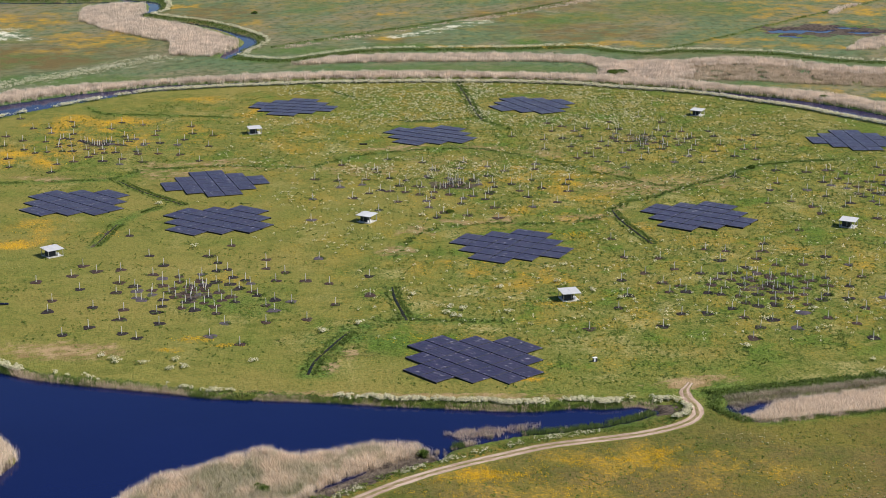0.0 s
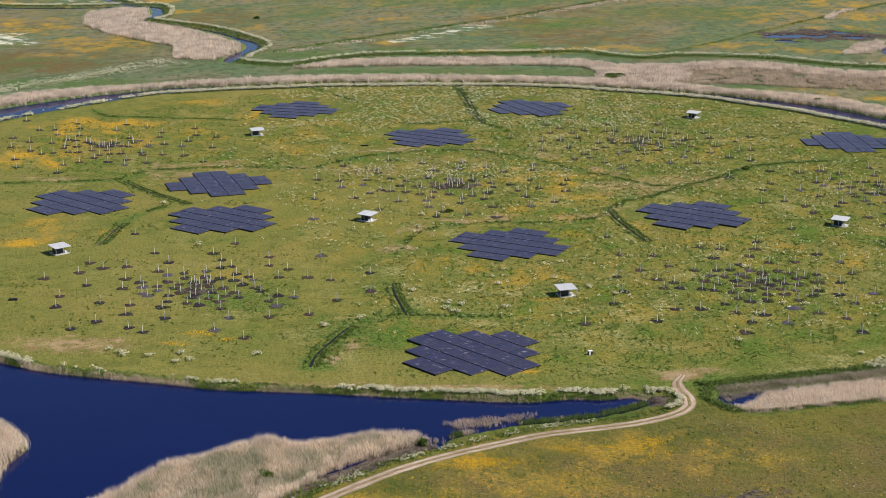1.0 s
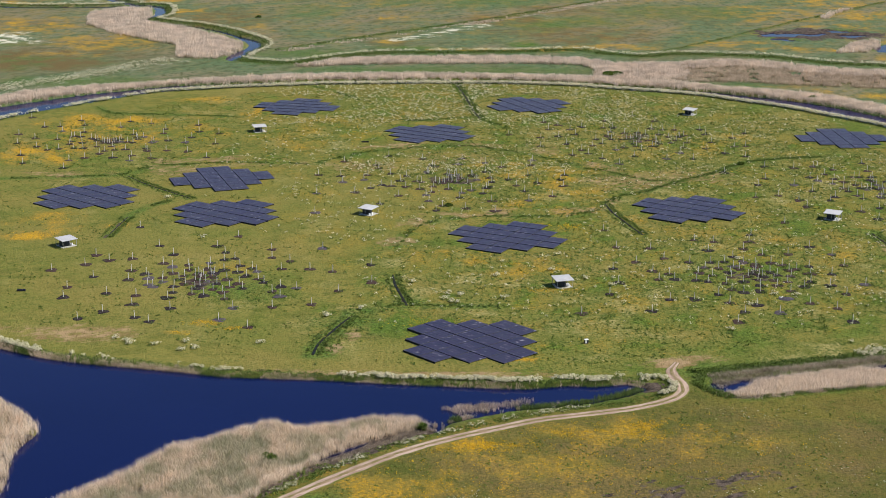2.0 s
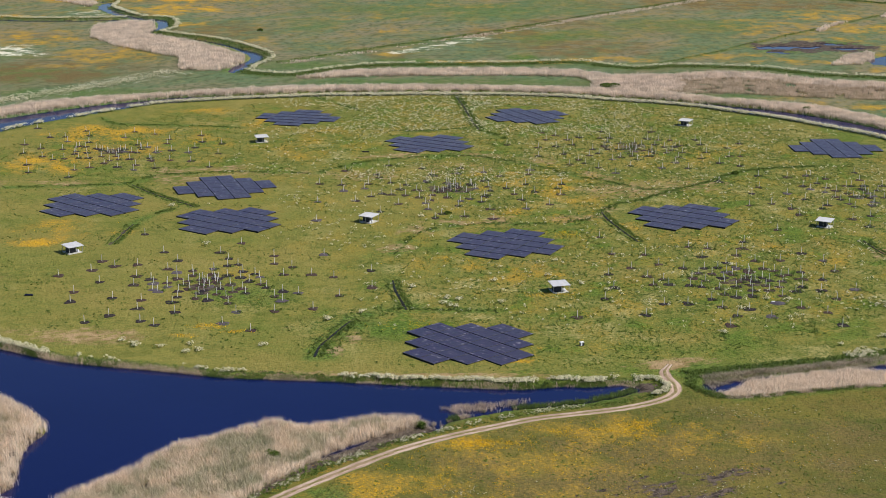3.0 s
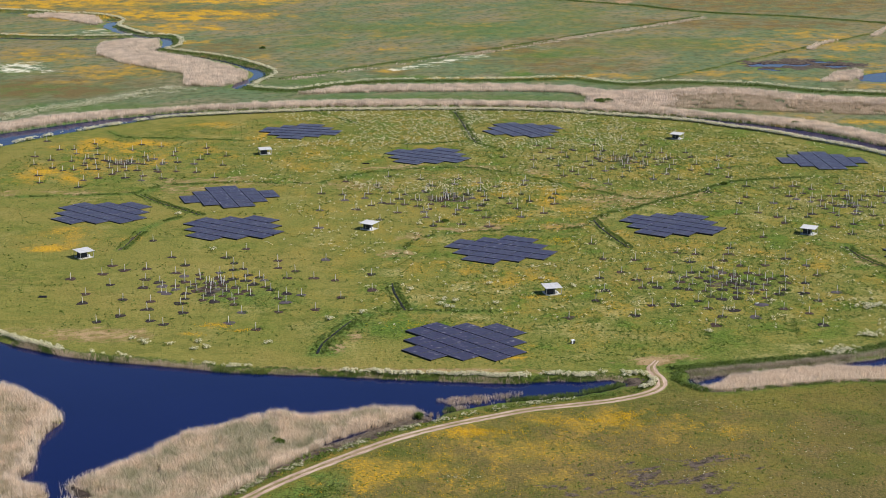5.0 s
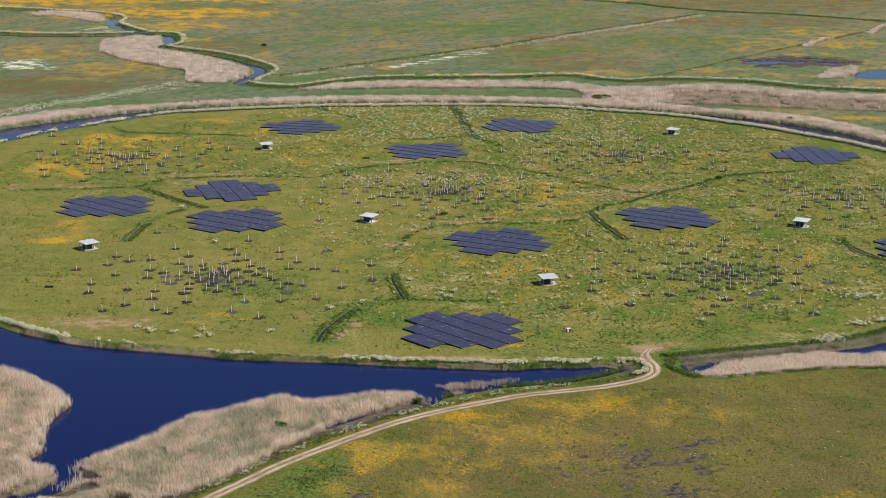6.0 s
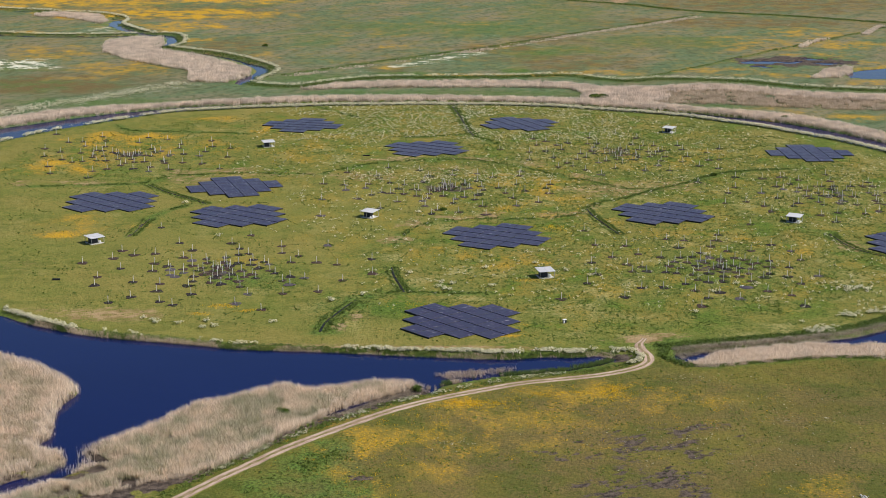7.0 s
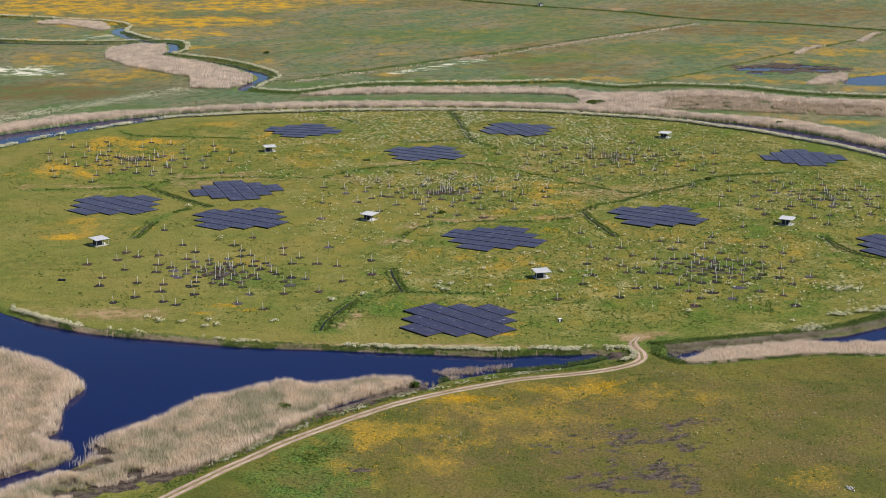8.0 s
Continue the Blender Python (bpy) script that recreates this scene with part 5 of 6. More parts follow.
reed_bed(REEDS_FRONT, 62, 1.7, 0.042, 41, GREEN_REED, "dense bed of tan and greenish reeds beside the lake", 0.5, gaps=-0.95, grow=0.15, lumps=0.7, creeks=([(-66.5, 231.3), (-63.2, 229.2), (-61.4, 228.1)], [(-67.5, 226), (-66.7, 219.5), (-63.5, 221.1), (-61.3, 223.8)], [(-46.9, 217.3), (-53.9, 213.6), (-60.0, 209.6), (-65.8, 208.2)]), rim=STRAW_REED)
reed_bed([(-74.6, 221.5), (-72.9, 227.0), (-69.8, 231.0), (-67.9, 230.0), (-68.4, 226.2), (-70.7, 223.1), (-72.7, 220.0)], 55, 1.2, 0.042, 40, GREEN_REED, "narrow islet of greenish tan reeds in the lake", 0.5, gaps=-0.9)
reed_bed(REEDS_WEST, 40, 1.75, 0.048, 42, PALE_REED, "bed of dry tan reeds on the lake shore", 0.5, gaps=-1.15, grow=0.7, lumps=0.7, rim=STRAW_REED)
reed_bed(REEDS_EAST, 70, 1.25, 0.042, 43, STRAW_REED, "pale dry reeds standing in the channel", 0.5, grow=0.9, lumps=0.5)
ring_band = np.vstack([spline(RING_OUTER, 4)[1:], spline(RING_BACK, 4)[::-1]])
reed_bed(ring_band, 18, 1.75, 0.10, 44, PINK_REED, "long belt of dry pinkish reeds behind the channel", 0.5, 0.9, lumps=0.45)
reed_bed(REEDS_MIDDLE, 14, 1.7, 0.12, 45, PINK_REED, "strip of dry pinkish reeds beside a brook", 0.4, 1.4, lumps=0.5)
reed_bed(REEDS_BROAD, 10, 1.2, 0.15, 46, BROWN_REED, "broad patchy bed of brown reeds and sedge", 0.5, 1.5, -0.45)
upper_edge = spline(REEDS_BROAD[1:10], 4)
reed_bed(np.vstack([upper_edge + [0, 1], upper_edge[::-1] - [2, 15]]), 10, 1.7, 0.14, 146, PINK_REED, "dry pinkish reeds along the upper edge of a sedge bed", 0.4, 1.8, -0.7)
reed_bed([(60, 634), (62, 652), (72, 668), (92, 668), (100, 648), (96, 632)], 12, 1.8, 0.14, 147, PINK_REED, "dry pinkish reeds where two belts meet", 0.4, 1.6)
reed_bed(REEDS_RIVER, 10, 1.8, 0.13, 47, PINK_REED, "dry pinkish reeds in the bend of a stream", 0.5, 1.6, lumps=0.5, grow=1.6)
reed_bed(REEDS_POND, 7, 1.8, 0.2, 48, PINK_REED, "dry reeds beside a far pond", 0.3, 1.0)
reed_bed([(-245, 935), (-237, 948), (-216, 945), (-203, 932), (-195, 906), (-197, 893), (-206, 905), (-224, 924), (-241, 928)], 6, 1.6, 0.22, 148, PINK_REED, "dry pinkish reeds inside the loop of a far brook", 0.4, 1.6)
for seed, ends in ((149, [(190, 808), (196, 822), (210, 842)]), (150, [(236, 862), (246, 884), (256, 902)])):
    mid = spline(ends, 5)
    reed_bed(np.vstack([mid + [2.2, 0], mid[::-1] - [2.2, 0]]), 6, 1.4, 0.22, seed, PINK_REED, "dry reeds in a field ditch", 0.4, 1.0)

reed_bed(REEDS_SPIT, 40, 1.1, 0.04, 49, BROWN_REED, "thin strip of dry reeds standing in the lake", 0.5, gaps=-0.7)
a, b = along(silt_line, 3.2, 16, 152)
stuff(blades("dead_reeds", a, b, np.maximum(land(a, b), -0.62), 0.45, 0.05, 1.3, 153, [SEDGE], 2, 0.2), "dead brown reeds lying in a silted arm", "reeds")

# taller stalks with pale seed heads at the rim of the reeds
for seed, rim_line in ((231, REEDS_FRONT[1:15]), (232, REEDS_WEST[3:15])):
    a, b = along(spline(rim_line, 1.5), 2.6, 9, seed)
    stuff(blades("reed_plumes", a, b, np.maximum(land(a, b), -0.7), 2.05, 0.06, 0.25, seed + 5, [STRAW_REED]), "tall reed stalks with pale seed heads", "reeds")

# reed and sedge fringes along the near shores
shore = spline(LAKE_NORTH[3:], 1.5)
fx1, fy1 = along(shore, 1.9, 100, 51, -0.25)
k1 = wet(fx1, fy1) > -1.6
fx1, fy1 = fx1[k1], fy1[k1]
tone = (waves(fx1, fy1, 15, 52) + 0.5 * waves(fx1, fy1, 4, 59) + 0.5 * waves(fx1, fy1, 1, 60) > -0.15).astype(int)
stuff(blades("shore_reeds", fx1, fy1, np.maximum(land(fx1, fy1), -0.7), 0.62 + 0.35 * step(-38, -52, fx1), 0.045, 0.8, 53, [LUSH, BROWN_REED], index=tone), "green and tan reed fringe on the lake shore", "reeds")
south = spline(LAKE_SOUTH[:8], 1.5)
fx2, fy2 = along(south, 3.0, 170, 54, 0.6)
k2 = waves(fx2, fy2, 12, 155) + 0.6 * waves(fx2, fy2, 3, 156) + 0.9 * step(8, 22, fx2) > 0.1
fx2, fy2 = fx2[k2], fy2[k2]
tone = (waves(fx2, fy2, 9, 55) + 0.5 * waves(fx2, fy2, 2, 61) > 0.95 - 1.3 * step(20, 8, fx2)).astype(int)
stuff(blades("shore_reeds", fx2, fy2, np.maximum(land(fx2, fy2), -0.7), 0.95, 0.045, 0.5, 56, [LUSH, BROWN_REED], index=tone), "dark green rushes and dry reeds by the track", "reeds")
bank = spline(CHANNEL_EAST[8:18][::-1], 2)
fx3, fy3 = along(bank, 4.2, 160, 57, -1.3)
stuff(blades("bank_sedge", fx3, fy3, np.maximum(land(fx3, fy3), -0.7), 0.7, 0.055, 1.0, 58, [SEDGE]), "brownish sedge along the channel bank", "sedge")

reed_bed([(53.7, 295.4), (65.6, 300.8), (79.8, 305.0), (91.3, 309.2), (94.0, 308.4), (90.1, 303.8), (80.7, 302.4), (70.6, 300.0), (60.9, 295.5), (55.8, 292.1)], 48, 0.65, 0.055, 160, SEDGE, "lumpy grey brown sedge at the water's edge", 1.0, 0.7, lumps=1.5)
a3, b3 = along(spline(CHANNEL_EAST[1:8], 2), 2.2, 30, 157, 1.6)
stuff(blades("bank_sedge", a3, b3, land(a3, b3), 0.5, 0.055, 0.9, 159, [BROWN_REED, LUSH], 3, 0.3, index=(waves(a3, b3, 6, 158) > -0.1).astype(int)), "grey green sedge below the pale reeds", "sedge")

# rank grass in banks and ditch edges
gxs, gys = [], []
for k, line in enumerate(bank_lines):
    a, b = along(line + (2.0 if k == 0 else 0.0), 8.0 if k == 0 else 2.6, 8 if k == 0 else (9 if k == 1 else 7), 60 + k)
    keep = waves(a, b, 14, 260 + k) + 0.6 * waves(a, b, 4, 270 + k) > (-0.9 if k < 2 else -0.3)
    a, b = a[keep], b[keep]
    gxs.append(a), gys.append(b)
for k, line in enumerate(ditch_lines):
    a, b = along(line + [1.3, 0], 1.7, 8, 80 + k)
    gxs.append(a), gys.append(b)
    a, b = along(line - [1.3, 0], 1.4, 2.5, 180 + k)
    gxs.append(a), gys.append(b)
a, b = along(spline(LAKE_NORTH[3:], 2), 3.0, 6, 96, -1.8)
gxs.append(a), gys.append(b)
bx, by = np.concatenate(gxs), np.concatenate(gys)
keep = (wet(bx, by) > 0.2) & (near(bx, by, track_line, 6) > 1.6)
for line in ditch_lines:
    keep &= near(bx, by, line + [0.15, 0], 4) > 0.62
bx, by = bx[keep], by[keep]
stuff(blades("rank_grass", bx[::3], by[::3], land(bx[::3], by[::3]), 0.4, 0.07, 0.9, 98, [LUSH], 4, 0.22), "rank dark green grass along ditches and banks", "grass")
stuff(leaves_mesh("bank_weeds", bx[1::2], by[1::2], 0.42, 0.34, 8, 99, [WEED, LUSH], (waves(bx[1::2], by[1::2], 5, 100) > 0).astype(int)), "leafy weeds along ditches and banks", "weeds")

a, b = along(spline(TRACK[3:], 2), 3.0, 6, 97, 3.3)
c, d = along(spline(TRACK[13:18], 2), 8.0, 9, 195, 6.0)
a, b = np.r_[a, c], np.r_[b, d]
keep = (wet(a, b) > 0.2) & (near(a, b, track_line, 6) > 1.6)
stuff(leaves_mesh("verge_grass", a[keep], b[keep], 0.4, 0.14, 7, 197, [TUFT, WEED], (waves(a[keep], b[keep], 8, 196) > 0.5).astype(int)), "fresh green grass and weeds beside the track", "grass")

a, b = along(spline(CHANNEL_EAST[8:18][::-1], 2), 5.0, 32, 95, -4.4)
c, d = along(spline([(51.5, 301.5), (52.3, 297), (52.0, 292.5), (54.5, 288), (57, 285.8)], 1.5), 3.4, 12, 92)
a, b = np.r_[a, c], np.r_[b, d]
keep = wet(a, b) > 0.2
stuff(leaves_mesh("bank_nettles", a[keep], b[keep], 0.55, 0.6, 8, 94, [WEED, LUSH], (waves(a[keep], b[keep], 5, 93) > 0.2).astype(int), 0.95), "tall dark green nettles along the channel bank", "weeds")

# hedges and tall growth along the far brooks
hx, hy = [], []
for k, (line, w, dens) in enumerate(((brook_line, 6, 5), (river_line + [2, 3], 8, 4), (upper_line, 7, 3), (spline(FAR_HEDGE, 8), 7, 5), (spline(FIELD_STRIP, 8), 4, 1.5), (spline(FIELD_DITCH, 8), 3, 0.8))):
    a, b = along(line, w, dens, 110 + k)
    hx.append(a), hy.append(b)
hx, hy = np.concatenate(hx), np.concatenate(hy)
keep = wet(hx, hy) > 0
hx, hy = hx[keep], hy[keep]
stuff(blades("brook_growth", hx, hy, land(hx, hy), 0.8, 0.3, 0.7, 119, [LUSH], 4, 0.5), "dark green growth along far brooks and ditches", "grass")
a, b = along(spline(FIELD_STRIP, 8), 9, 7, 120, 4.5)
k = waves(a, b, 40, 122) + 0.5 * waves(a, b, 9, 123) + 0.8 * step(850, 900, b) > -0.15
a, b = a[k], b[k]
stuff(blades("dry_strip", a, b, land(a, b), 0.6, 0.35, 0.3, 121, [PINK_REED], 2, 0.3), "dry grass strip along a field ditch", "grass")

# tufts over the round meadow and the near field
r0 = np.random.default_rng(130)
tx, ty = r0.uniform(-175, 175, 60000), r0.uniform(288, 640, 60000)
tx = np.concatenate([tx, r0.uniform(-50, 110, 22000)])
ty = np.concatenate([ty, r0.uniform(195, 296, 22000)])
want = (0.06 + 0.30 * waves(tx, ty, 34, 131) + 0.35 * waves(tx, ty, 6, 132) + 0.30 * step(10, 60, tx)) * (0.06 + 0.94 * step(285, 300, ty))
keep = (r0.uniform(0, 1, len(tx)) < want) & (wet(tx, ty) > 1.5) & (near(tx, ty, track_line, 6) > 1.8)
tx, ty = tx[keep], ty[keep]
stuff(blades("grass_tufts", tx, ty, land(tx, ty), 0.2, 0.10, 1.3, 133, [TUFT], 4, 0.26), "tufts of meadow grass", "grass")


# leafy weeds beside the planting stakes and in drifts over the meadow
sx, sy = np.array(near_stakes + [q for rows in far_stakes for q in rows]).T
wr = np.random.default_rng(135)
keep = wr.uniform(0, 1, len(sx)) < np.where(sx > 0, 0.75, np.where(sx > -62, 0.55, 0.3))
sx, sy = np.repeat(sx[keep], 3), np.repeat(sy[keep], 3)
ring = wr.uniform(-1.9, 1.9, len(sx))
sx, sy = sx + 1.25 * np.cos(ring) + wr.normal(0, 0.25, len(sx)), sy + 1.15 * np.sin(ring) + wr.normal(0, 0.25, len(sx))
wx, wy = wr.uniform(-150, 160, 46000), wr.uniform(300, 625, 46000)
like = 0.10 + 0.42 * waves(wx, wy, 30, 137) + 0.40 * waves(wx, wy, 7, 138) + 0.42 * step(-25, 30, wx) + 0.25 * step(440, 520, wy)
keep = (wr.uniform(0, 1.15, len(wx)) < like) & (np.hypot(wx, wy - 461) < 160)
for ax, ay, bearing in ARRAYS:
    keep &= np.hypot(wx - ax, wy - ay) > 15.5
wx, wy = wx[keep], wy[keep]
stuff(leaves_mesh("leafy_weeds", wx, wy, 0.36, 0.24, 7, 134, [WEED, LUSH], (waves(wx, wy, 9, 139) > 0.3).astype(int)), "low leafy dock and nettle clumps on the meadow", "weeds")
stuff(leaves_mesh("leafy_weeds", sx, sy, 0.5, 0.42, 14, 136, [LUSH, WEED], (waves(sx, sy, 9, 140) > 0.2).astype(int)), "leafy green weeds beside the planting stakes", "weeds")
nx_, ny_ = np.r_[wr.normal(-19.5, 2.0, 60), wr.normal(-22.5, 1.6, 40), wr.normal(-26, 7, 60)], np.r_[wr.normal(231.5, 1.6, 60), wr.normal(227, 1.5, 40), wr.normal(218, 7, 60)]
keep = near(nx_, ny_, track_line, 20) > 2.2
stuff(leaves_mesh("leafy_weeds", nx_[keep], ny_[keep], 0.5, 0.2, 10, 141, [TUFT]), "rank green weeds on the field below the track", "weeds")


fx4, fy4 = wr.uniform(-30, 100, 15000), wr.uniform(200, 290, 15000)
keep = (wr.uniform(0, 1, 15000) < 0.12 + 0.30 * waves(fx4, fy4, 22, 142) + 0.35 * waves(fx4, fy4, 5, 143)) & (wet(fx4, fy4) > 2) & (near(fx4, fy4, track_line, 40) > 2.2) & (fx4 * 0.62 - fy4 > -262)
fx4, fy4 = fx4[keep], fy4[keep]
stuff(leaves_mesh("field_tufts", fx4, fy4, 0.26, 0.09, 6, 144, [TUFT], None, 0.8), "low dull tufts on the grazed field", "grass")


# buttercups: mats of small yellow petals in the thickest drifts
br = np.random.default_rng(220)
ux, uy = [], []
for px, py, rx, ry, dense in GOLD_DRIFTS:
    n = int(min(150, (0.35 + 1.3 * max(dense - 0.45, 0)) * rx * ry * (0.22 if ry > 6 else 4.5)))
    ux.append(br.normal(px, rx * 0.42, n)), uy.append(br.normal(py, ry * 0.42, n))
ux, uy = np.concatenate(ux), np.concatenate(uy)
keep = (wet(ux, uy) > 1.5) & (near(ux, uy, track_line, 6) > 2.0) & (waves(ux, uy, 6, 221) > -0.5)
ux, uy = ux[keep], uy[keep]
stuff(leaves_mesh("buttercups", ux, uy, 0.75, 0.16, 11, 222, [GOLD], None, 0.42), "mats of yellow buttercups in the grass", "flowers")


# cow parsley: flat white umbels above the leaves
def parsley(x, y, seed, label, size=1.0, umbels=18, leaves=5):
    """Domed plants: white umbels tilted over the crown of each, leaves hanging below."""
    r = np.random.default_rng(seed)
    own = size * r.uniform(0.6, 1.25, len(x))
    n = len(x) * umbels
    a, q = r.uniform(0, 6.283, n), np.sqrt(r.uniform(0, 1, n))
    rad, h = np.repeat(own * 0.55, umbels), np.repeat(own * 0.85, umbels)
    z = np.repeat(land(x, y), umbels)
    c = np.c_[np.repeat(x, umbels) + np.cos(a) * q * rad, np.repeat(y, umbels) + np.sin(a) * q * rad, z + h * (0.45 + 0.55 * np.sqrt(1.02 - q * q)) * r.uniform(0.86, 1.08, n)]
    s = size * r.uniform(0.06, 0.13, n)
    t = r.uniform(0, 6.283, n)
    sx1, sy1 = -0.7 * q * np.cos(a) + r.normal(0, 0.25, n), -0.7 * q * np.sin(a) + r.normal(0, 0.25, n)
    e = []
    for turn in (t, t + 1.571):
        ux, uy = np.cos(turn), np.sin(turn)
        e.append(np.c_[ux, uy, ux * sx1 + uy * sy1] * s[:, None])
    v = np.stack([c - e[0], c + e[1], c + e[0], c - e[1]], 1).reshape(-1, 3)
    stuff(mesh_of("cow_parsley", v, np.arange(4 * n).reshape(-1, 4), [UMBEL]), label, "flowers")
    stuff(leaves_mesh("parsley_leaves", x, y, 0.55 * size, 0.55 * size, leaves, seed + 1, [LUSH], None, 1.1 * size), "green leaves of cow parsley", "leaves")


px1, py1 = along(spline(LAKE_NORTH[2:], 1.5), 2.0, 13, 140, -2.3)
py1 = py1 + 0.7 * waves(px1, py1, 9, 139)
thin = -0.75 * step(-84, -70, px1) * step(-10, -25, px1) + waves(px1, py1, 22, 141) + 0.4 * waves(px1, py1, 5, 142) + 0.55 * step(-45, -20, px1) + 0.8 * step(-80, -92, px1) > np.random.default_rng(145).uniform(-0.3, 0.9, len(px1))
px1, py1 = px1[thin], py1[thin]
loop = spline([(40, 296.5), (44, 296), (46.3, 293), (46.2, 289.5), (43, 287)], 1)
a, b = along(loop, 1.5, 6, 142)
px1, py1 = np.r_[px1, a], np.r_[py1, b]
parsley(px1, py1, 143, "white cow parsley belt along the lake shore", 1.0, 24)
a, b = along(spline(RING_INNER, 3), 3.4, 13, 144, 1.8)
k = waves(a, b, 18, 146) + 0.5 * waves(a, b, 5, 145) + 1.2 * step(-130, -80, a) > np.random.default_rng(148).uniform(-0.4, 0.7, len(a))
parsley(a[k], b[k], 147, "white cow parsley belt along the far channel", 1.4, 14, 2)
a, b = along(spline(TRACK[8:18], 2), 2.4, 7.0, 148, 3.2)
k = waves(a, b, 12, 149) > -0.1
parsley(a[k], b[k], 150, "white cow parsley beside the track", 0.55, 14, 3)
WHITE_BAND = [(-186, 572), (-178, 594), (-161, 620), (-142, 641), (-126, 664), (-115, 677)]
for k, (line, w, off, dens) in enumerate(((river_line, 3.0, -7.0, 2.6), (upper_line, 3.0, -6.0, 2.6), (spline(WHITE_BAND, 4), 14.0, 0.0, 8.0), (brook_line, 2.4, -4.0, 2.0))):
    a, b = along(line, w, dens * 2.0, 160 + k, off)
    keep = (waves(a, b, 22, 170 + k) + 0.5 * waves(a, b, 6, 175 + k) > np.random.default_rng(176 + k).uniform(-1.3, 0.2, len(a))) & (wet(a, b) > 0.8)
    parsley(a[keep], b[keep], 180 + 2 * k, "white cow parsley belt along a far stream bank", 1.0 if k == 2 else 1.5, 12, 2)
drifts = [(107.5, 347.3, 2.6, 1.4), (92.0, 312.9, 2.2, 1.2), (100.8, 324.5, 2.0, 0.9), (107.8, 327.1, 2.4, 1.0), (112.7, 329.7, 2.0, 0.9), (89.6, 311.0, 2.0, 1.0)]
dr = np.random.default_rng(190)
a = np.concatenate([px + dr.normal(0, 0.75 * sx_, 30) for px, py, sx_, sy_ in drifts])
b = np.concatenate([py + dr.normal(0, 0.75 * sy_, 30) for px, py, sx_, sy_ in drifts])
parsley(a, b, 191, "white cow parsley clumps above the channel bank", 1.0, 24)
specks = [(52, 244, 10, 5), (68, 262, 9, 3.5), (75, 250, 10, 5), (58, 277.5, 6, 1.4), (44, 236, 9, 6), (62, 232, 12, 8), (4.5, 238, 3, 2)]
a = np.concatenate([dr.normal(px, sx_, 34) for px, py, sx_, sy_ in specks])
b = np.concatenate([dr.normal(py, sy_, 34) for px, py, sx_, sy_ in specks])
parsley(a, b, 193, "small white flower heads scattered on the grazed field", 0.42, 10, 2)
# loose clumps on the meadow
CLUMPS = [(-38.4, 316.6), (-25.9, 335.3), (1.4, 351.8), (2.7, 345.9), (3.9, 345.1), (29.7, 384.8), (26.8, 371.0), (34.8, 364.6), (40.7, 358.4), (0.8, 347.8), (4.6, 350.6), (-54.4, 316.5), (-52.1, 312.6), (-54.8, 311.6), (-69.9, 319.0), (-67.3, 317.3), (-66.4, 315.7), (13.7, 366.5), (16.5, 334.7), (-18.2, 339.9), (14.6, 348.7), (74.5, 381.6), (88.0, 318.1), (89.6, 317.4), (-78.6, 441.1), (-62.5, 399.6), (-60.5, 314.7), (-7.0, 361.1), (71.0, 344.8), (63.5, 326.3), (78.2, 352.7), (83.1, 351.6), (93.1, 317.6), (90.6, 315.7), (101.5, 324.5), (107.9, 327.6), (107.5, 347.3), (109.4, 348.9), (105.8, 346.2), (-25.4, 334.7), (-5.5, 430.0)]
cr = np.random.default_rng(151)
cx = np.concatenate([px + cr.normal(0, 0.42, 9) for px, py in CLUMPS] + [cr.uniform(-70, 160, 3600)])
cy = np.concatenate([py + cr.normal(0, 0.5, 9) for px, py in CLUMPS] + [cr.uniform(330, 630, 3600)])
fringe = np.r_[cr.uniform(-60, 70, 1900), cr.normal(14, 3, 160), cr.uniform(-30, 40, 300)], np.r_[cr.uniform(545, 624, 1900), cr.uniform(560, 622, 160), cr.normal(481, 6, 300)]
cx, cy = np.r_[cx, fringe[0]], np.r_[cy, fringe[1]]
k = (np.hypot(cx, cy - 461) < 168) & (wet(cx, cy) > 1.5) & ((np.arange(len(cx)) < 9 * len(CLUMPS)) | (cx > -20) | (cy > 380 + 0.5 * abs(cx)))
for ax, ay, bearing in ARRAYS:
    k &= np.hypot(cx - ax, cy - ay) > 20
parsley(cx[k], cy[k], 152, "scattered clumps of white cow parsley", 0.95, 15, 2)


# ---- small things ----
def meter_box(x, y, turn):
    base = thing("meter_box", "small white and dark equipment box on the grass", "box", m=pose(x, y, lie(x, y), 0, 0, turn))
    body = bmesh.new()
    box(body, (0.8, 0.6, 0.85), (0, 0.05, -0.03), None, 0.03)
    part("body", body, CABINET, base)
    lid = bmesh.new()
    box(lid, (0.9, 0.72, 0.1), (0, 0.04, 0.8), None, 0.03)
    part("lid", lid, WHITE_PAINT, base, "white lid")
    door = bmesh.new()
    box(door, (0.36, 0.04, 0.7), (-0.2, -0.26, 0.08), None, 0.01)
    part("door", door, WHITE_PAINT, base, "white door")


def trough(x, y, turn, length):
    base = thing("trough", "low dark rectangular trough on the grass", "trough", m=pose(x, y, lie(x, y), 0, 0, turn))
    body = bmesh.new()
    for s in (-1, 1):
        box(body, (length, 0.08, 0.36), (0, s * 0.34, -0.03), None, 0.02)
        box(body, (0.08, 0.60, 0.36), (s * (length / 2 - 0.04), 0, -0.03), None, 0.02)
    box(body, (length - 0.1, 0.64, 0.08), (0, 0, 0))
    part("body", body, DARK_METAL, base)
    fill = bmesh.new()
    box(fill, (length - 0.2, 0.6, 0.02), (0, 0, 0.24))
    part("water_surface", fill, WATER, base, "dark water")


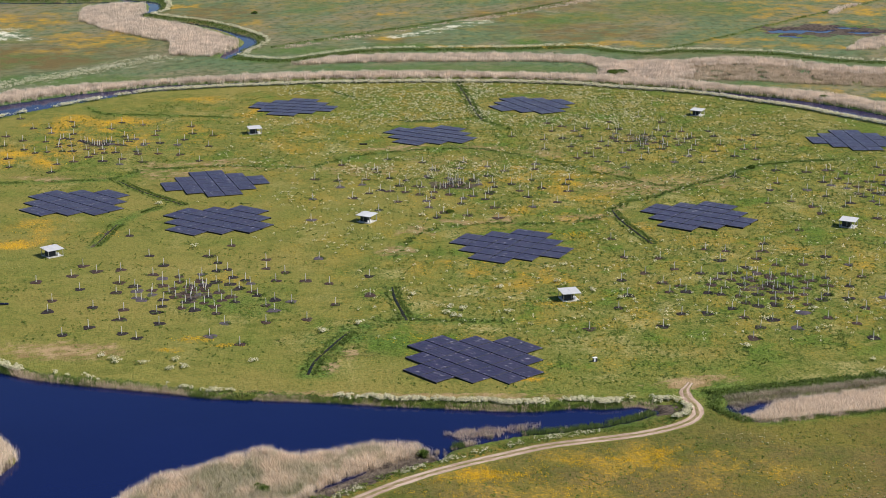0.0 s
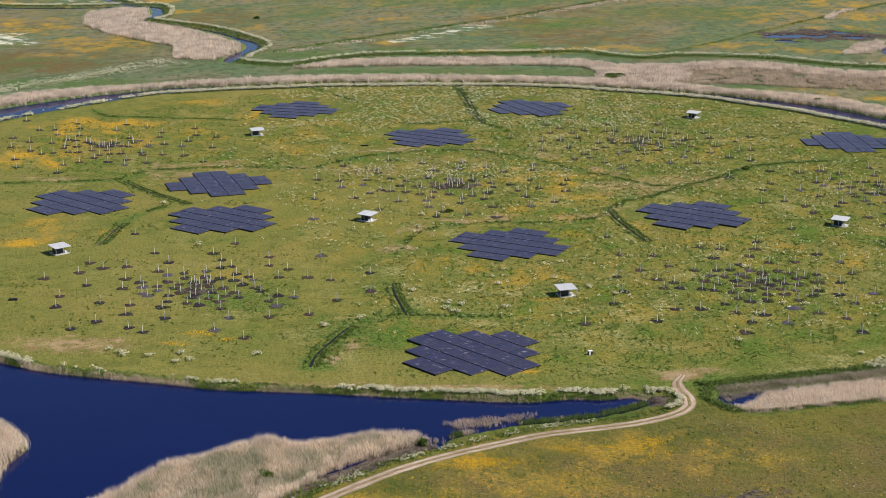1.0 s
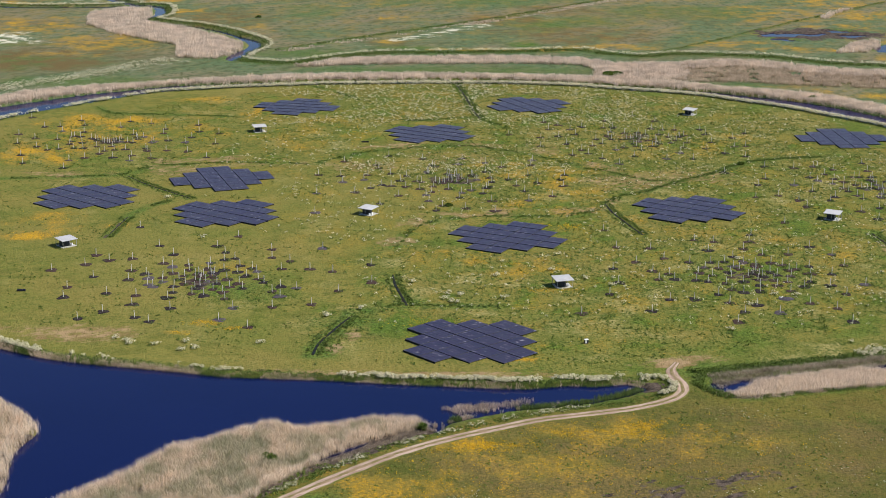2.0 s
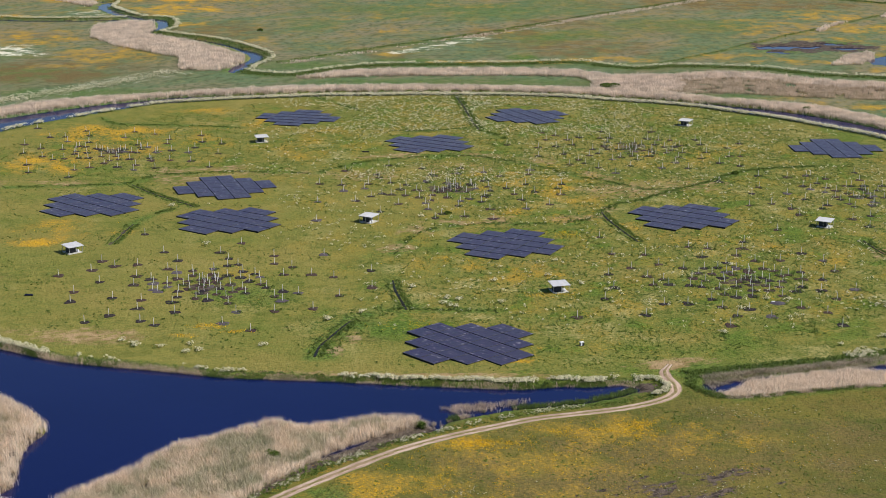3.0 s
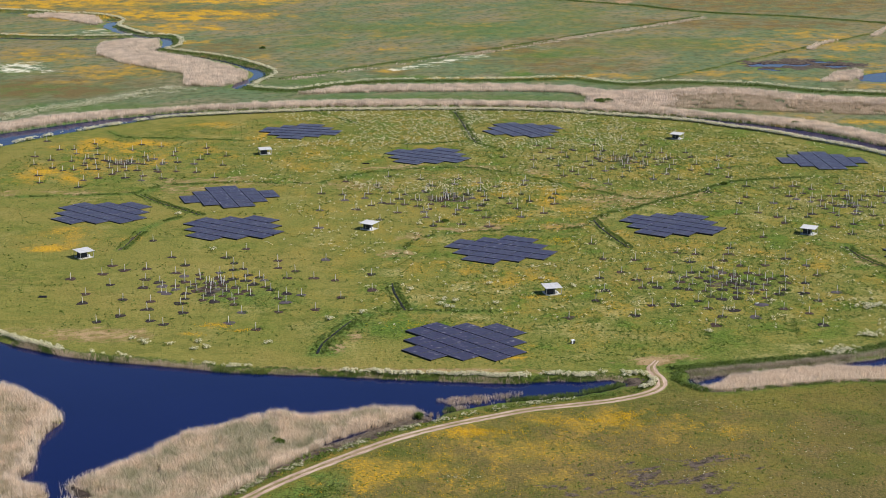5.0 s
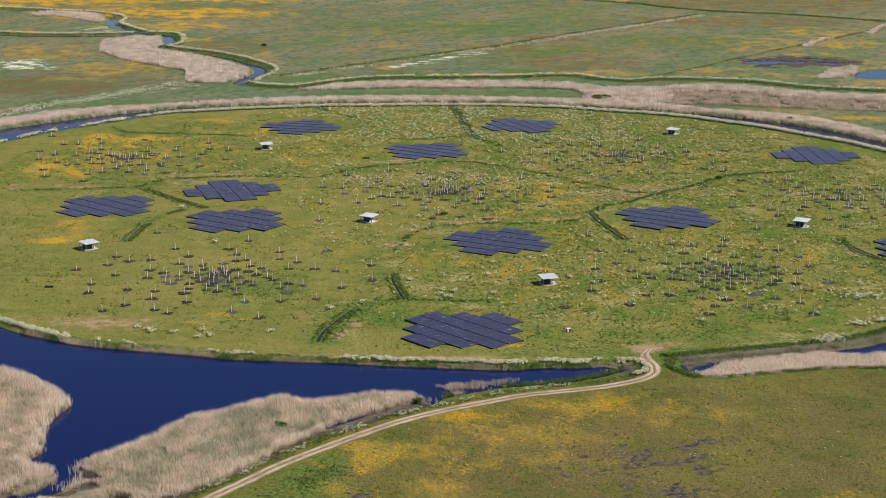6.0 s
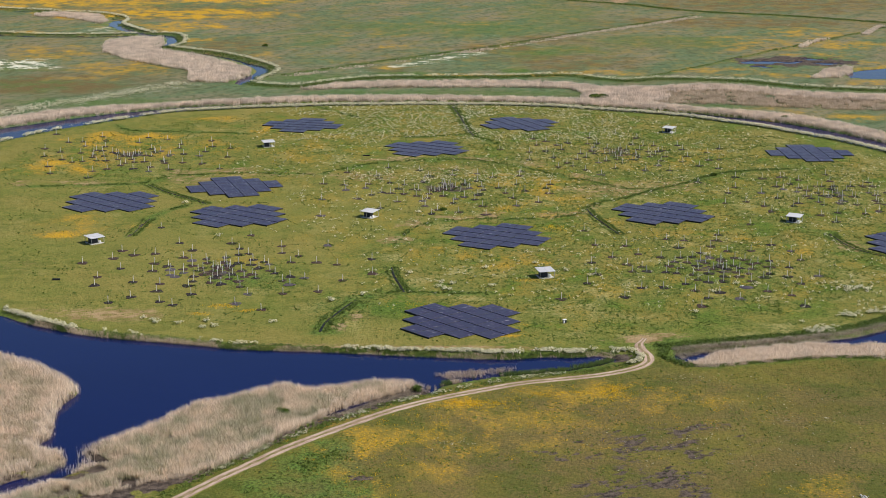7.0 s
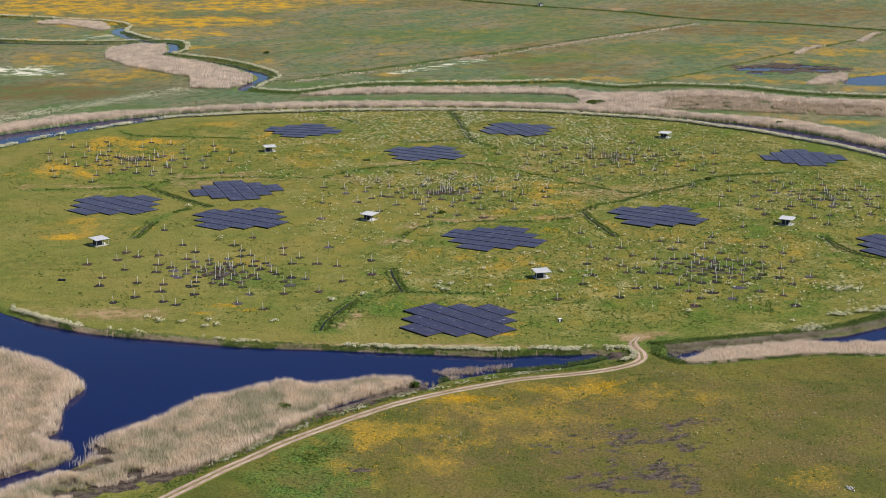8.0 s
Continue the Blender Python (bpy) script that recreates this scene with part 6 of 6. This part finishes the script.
meter_box(31.1, 317.2, 20)
trough(-98.5, 352.5, 6, 2.0)
trough(-25.6, 516.8, 4, 2.4)


def bush(x, y, r, h, seed):
    """A low shrub: leaning twigs and many small leaves."""
    base = thing("bush", "dense dark green bush among reeds and grass", "bush", m=pose(x, y, lie(x, y)))
    rb = np.random.default_rng(seed)
    twigs = bmesh.new()
    for k in range(7):
        a, lean = rb.uniform(0, 6.28), rb.uniform(5, 35)
        m = pose(0, 0, -0.05, 0, 0, math.degrees(a)) @ pose(0, 0, 0, 0, lean, 0) @ Matrix.Translation((0, 0, h * 0.4))
        bmesh.ops.create_cone(twigs, cap_ends=True, segments=5, radius1=0.05, radius2=0.015, depth=h * 0.8, matrix=m)
    part("twigs", twigs, STAKE, base)
    n = int(420 * r)
    a, q, u = rb.uniform(0, 6.28, n), r * np.sqrt(rb.uniform(0, 1, n)), rb.uniform(0.1, 1, n)
    q = q * (1 + 0.3 * np.sin(3 * a + seed))
    top = h * np.sqrt(np.maximum(0, 1 - (q / (1.35 * r)) ** 2))
    c = np.c_[q * np.cos(a), q * np.sin(a), top * u ** 0.5]
    e1, e2 = rb.normal(0, 0.13, (n, 3)), rb.normal(0, 0.13, (n, 3))
    v = np.stack([c - e1, c + e2, c + e1, c - e2], 1).reshape(-1, 3)
    part("leaves", mesh_of("leaves", v, np.arange(4 * n).reshape(-1, 4), [WEED]), None, base)


for k, (x, y, r, h) in enumerate(((-29.6, 252.6, 1.4, 1.6), (-30.9, 254.0, 0.9, 1.3), (138.6, 593.7, 1.8, 1.7), (66.7, 638.9, 3.4, 2.6), (69.9, 642.0, 2.4, 2.2), (-91.9, 802.8, 1.3, 1.2), (-3.4, 270.1, 1.1, 1.1), (93.2, 486.5, 0.9, 0.8), (1.9, 434.0, 0.9, 0.7))):
    bush(x, y, r, h, 200 + k)


HEAP = plain("grey_soil", (0.040, 0.035, 0.046), (0.085, 0.074, 0.092), 1.5, 0.9, 0, 0.2, 0.05)


def soil_heap(x, y):
    base = thing("soil_heap", "flat heap of grey soil with a scrap of white sheet", "soil heap", m=pose(x, y, lie(x, y) - 0.02))
    rr = random.Random(9)
    bm = bmesh.new()
    rings = []
    for rad, z in ((1.7, -0.05), (1.4, 0.08), (0.8, 0.2), (0.3, 0.24)):
        rings.append([bm.verts.new((rad * 1.3 * rr.uniform(0.85, 1.12) * math.cos(k * math.pi / 9), rad * rr.uniform(0.85, 1.12) * math.sin(k * math.pi / 9), z + rr.uniform(-0.03, 0.04))) for k in range(18)])
    for p, q in zip(rings, rings[1:]):
        for k in range(18):
            bm.faces.new((p[k], p[(k + 1) % 18], q[(k + 1) % 18], q[k]))
    bm.faces.new(rings[-1])
    part("soil", bm, HEAP, base)
    sheet = bmesh.new()
    box(sheet, (0.7, 0.35, 0.05), (-0.9, 0.9, 0.16), pose(0, 0, 0, 6, -8, 35), 0.02)
    box(sheet, (0.4, 0.25, 0.06), (-1.3, 1.1, 0.12), pose(0, 0, 0, -12, 5, 80), 0.02)
    part("sheet", sheet, WHITE_PAINT, base, "crumpled white plastic sheet")


soil_heap(80.3, 349.5)


def far_shed(x, y):
    base = thing("field_shed", "small white shed beside a far field ditch", "shed", m=pose(x, y, lie(x, y), 0, 0, 10))
    wall = bmesh.new()
    box(wall, (3.0, 2.2, 2.0), (0, 0, -0.05), None, 0.03)
    part("wall", wall, WHITE_PAINT, base)
    roof = bmesh.new()
    box(roof, (3.3, 2.5, 0.14), (0, 0, 1.95), None, 0.02)
    part("roof", roof, CABINET, base, "dark flat roof")
    door = bmesh.new()
    box(door, (0.9, 0.05, 1.7), (-0.9, -1.11, 0.05), None, 0.01)
    part("door", door, CABINET, base, "dark door")


far_shed(65.8, 1043.7)


def rubble_pile(x, y):
    base = thing("rubble_pile", "low pile of pale broken stones on the field", "rubble", m=pose(x, y, lie(x, y)))
    rr = random.Random(21)
    for k in range(16):
        bm = bmesh.new()
        bmesh.ops.create_icosphere(bm, subdivisions=1, radius=rr.uniform(0.10, 0.26))
        for v in bm.verts:
            v.co *= rr.uniform(0.75, 1.2)
        part("stone", bm, CONCRETE, base, "", pose(rr.gauss(0, 0.8), rr.gauss(0, 0.55), rr.uniform(0.06, 0.2), rr.uniform(0, 90), rr.uniform(0, 90), 0))


rubble_pile(76.8, 213.1)
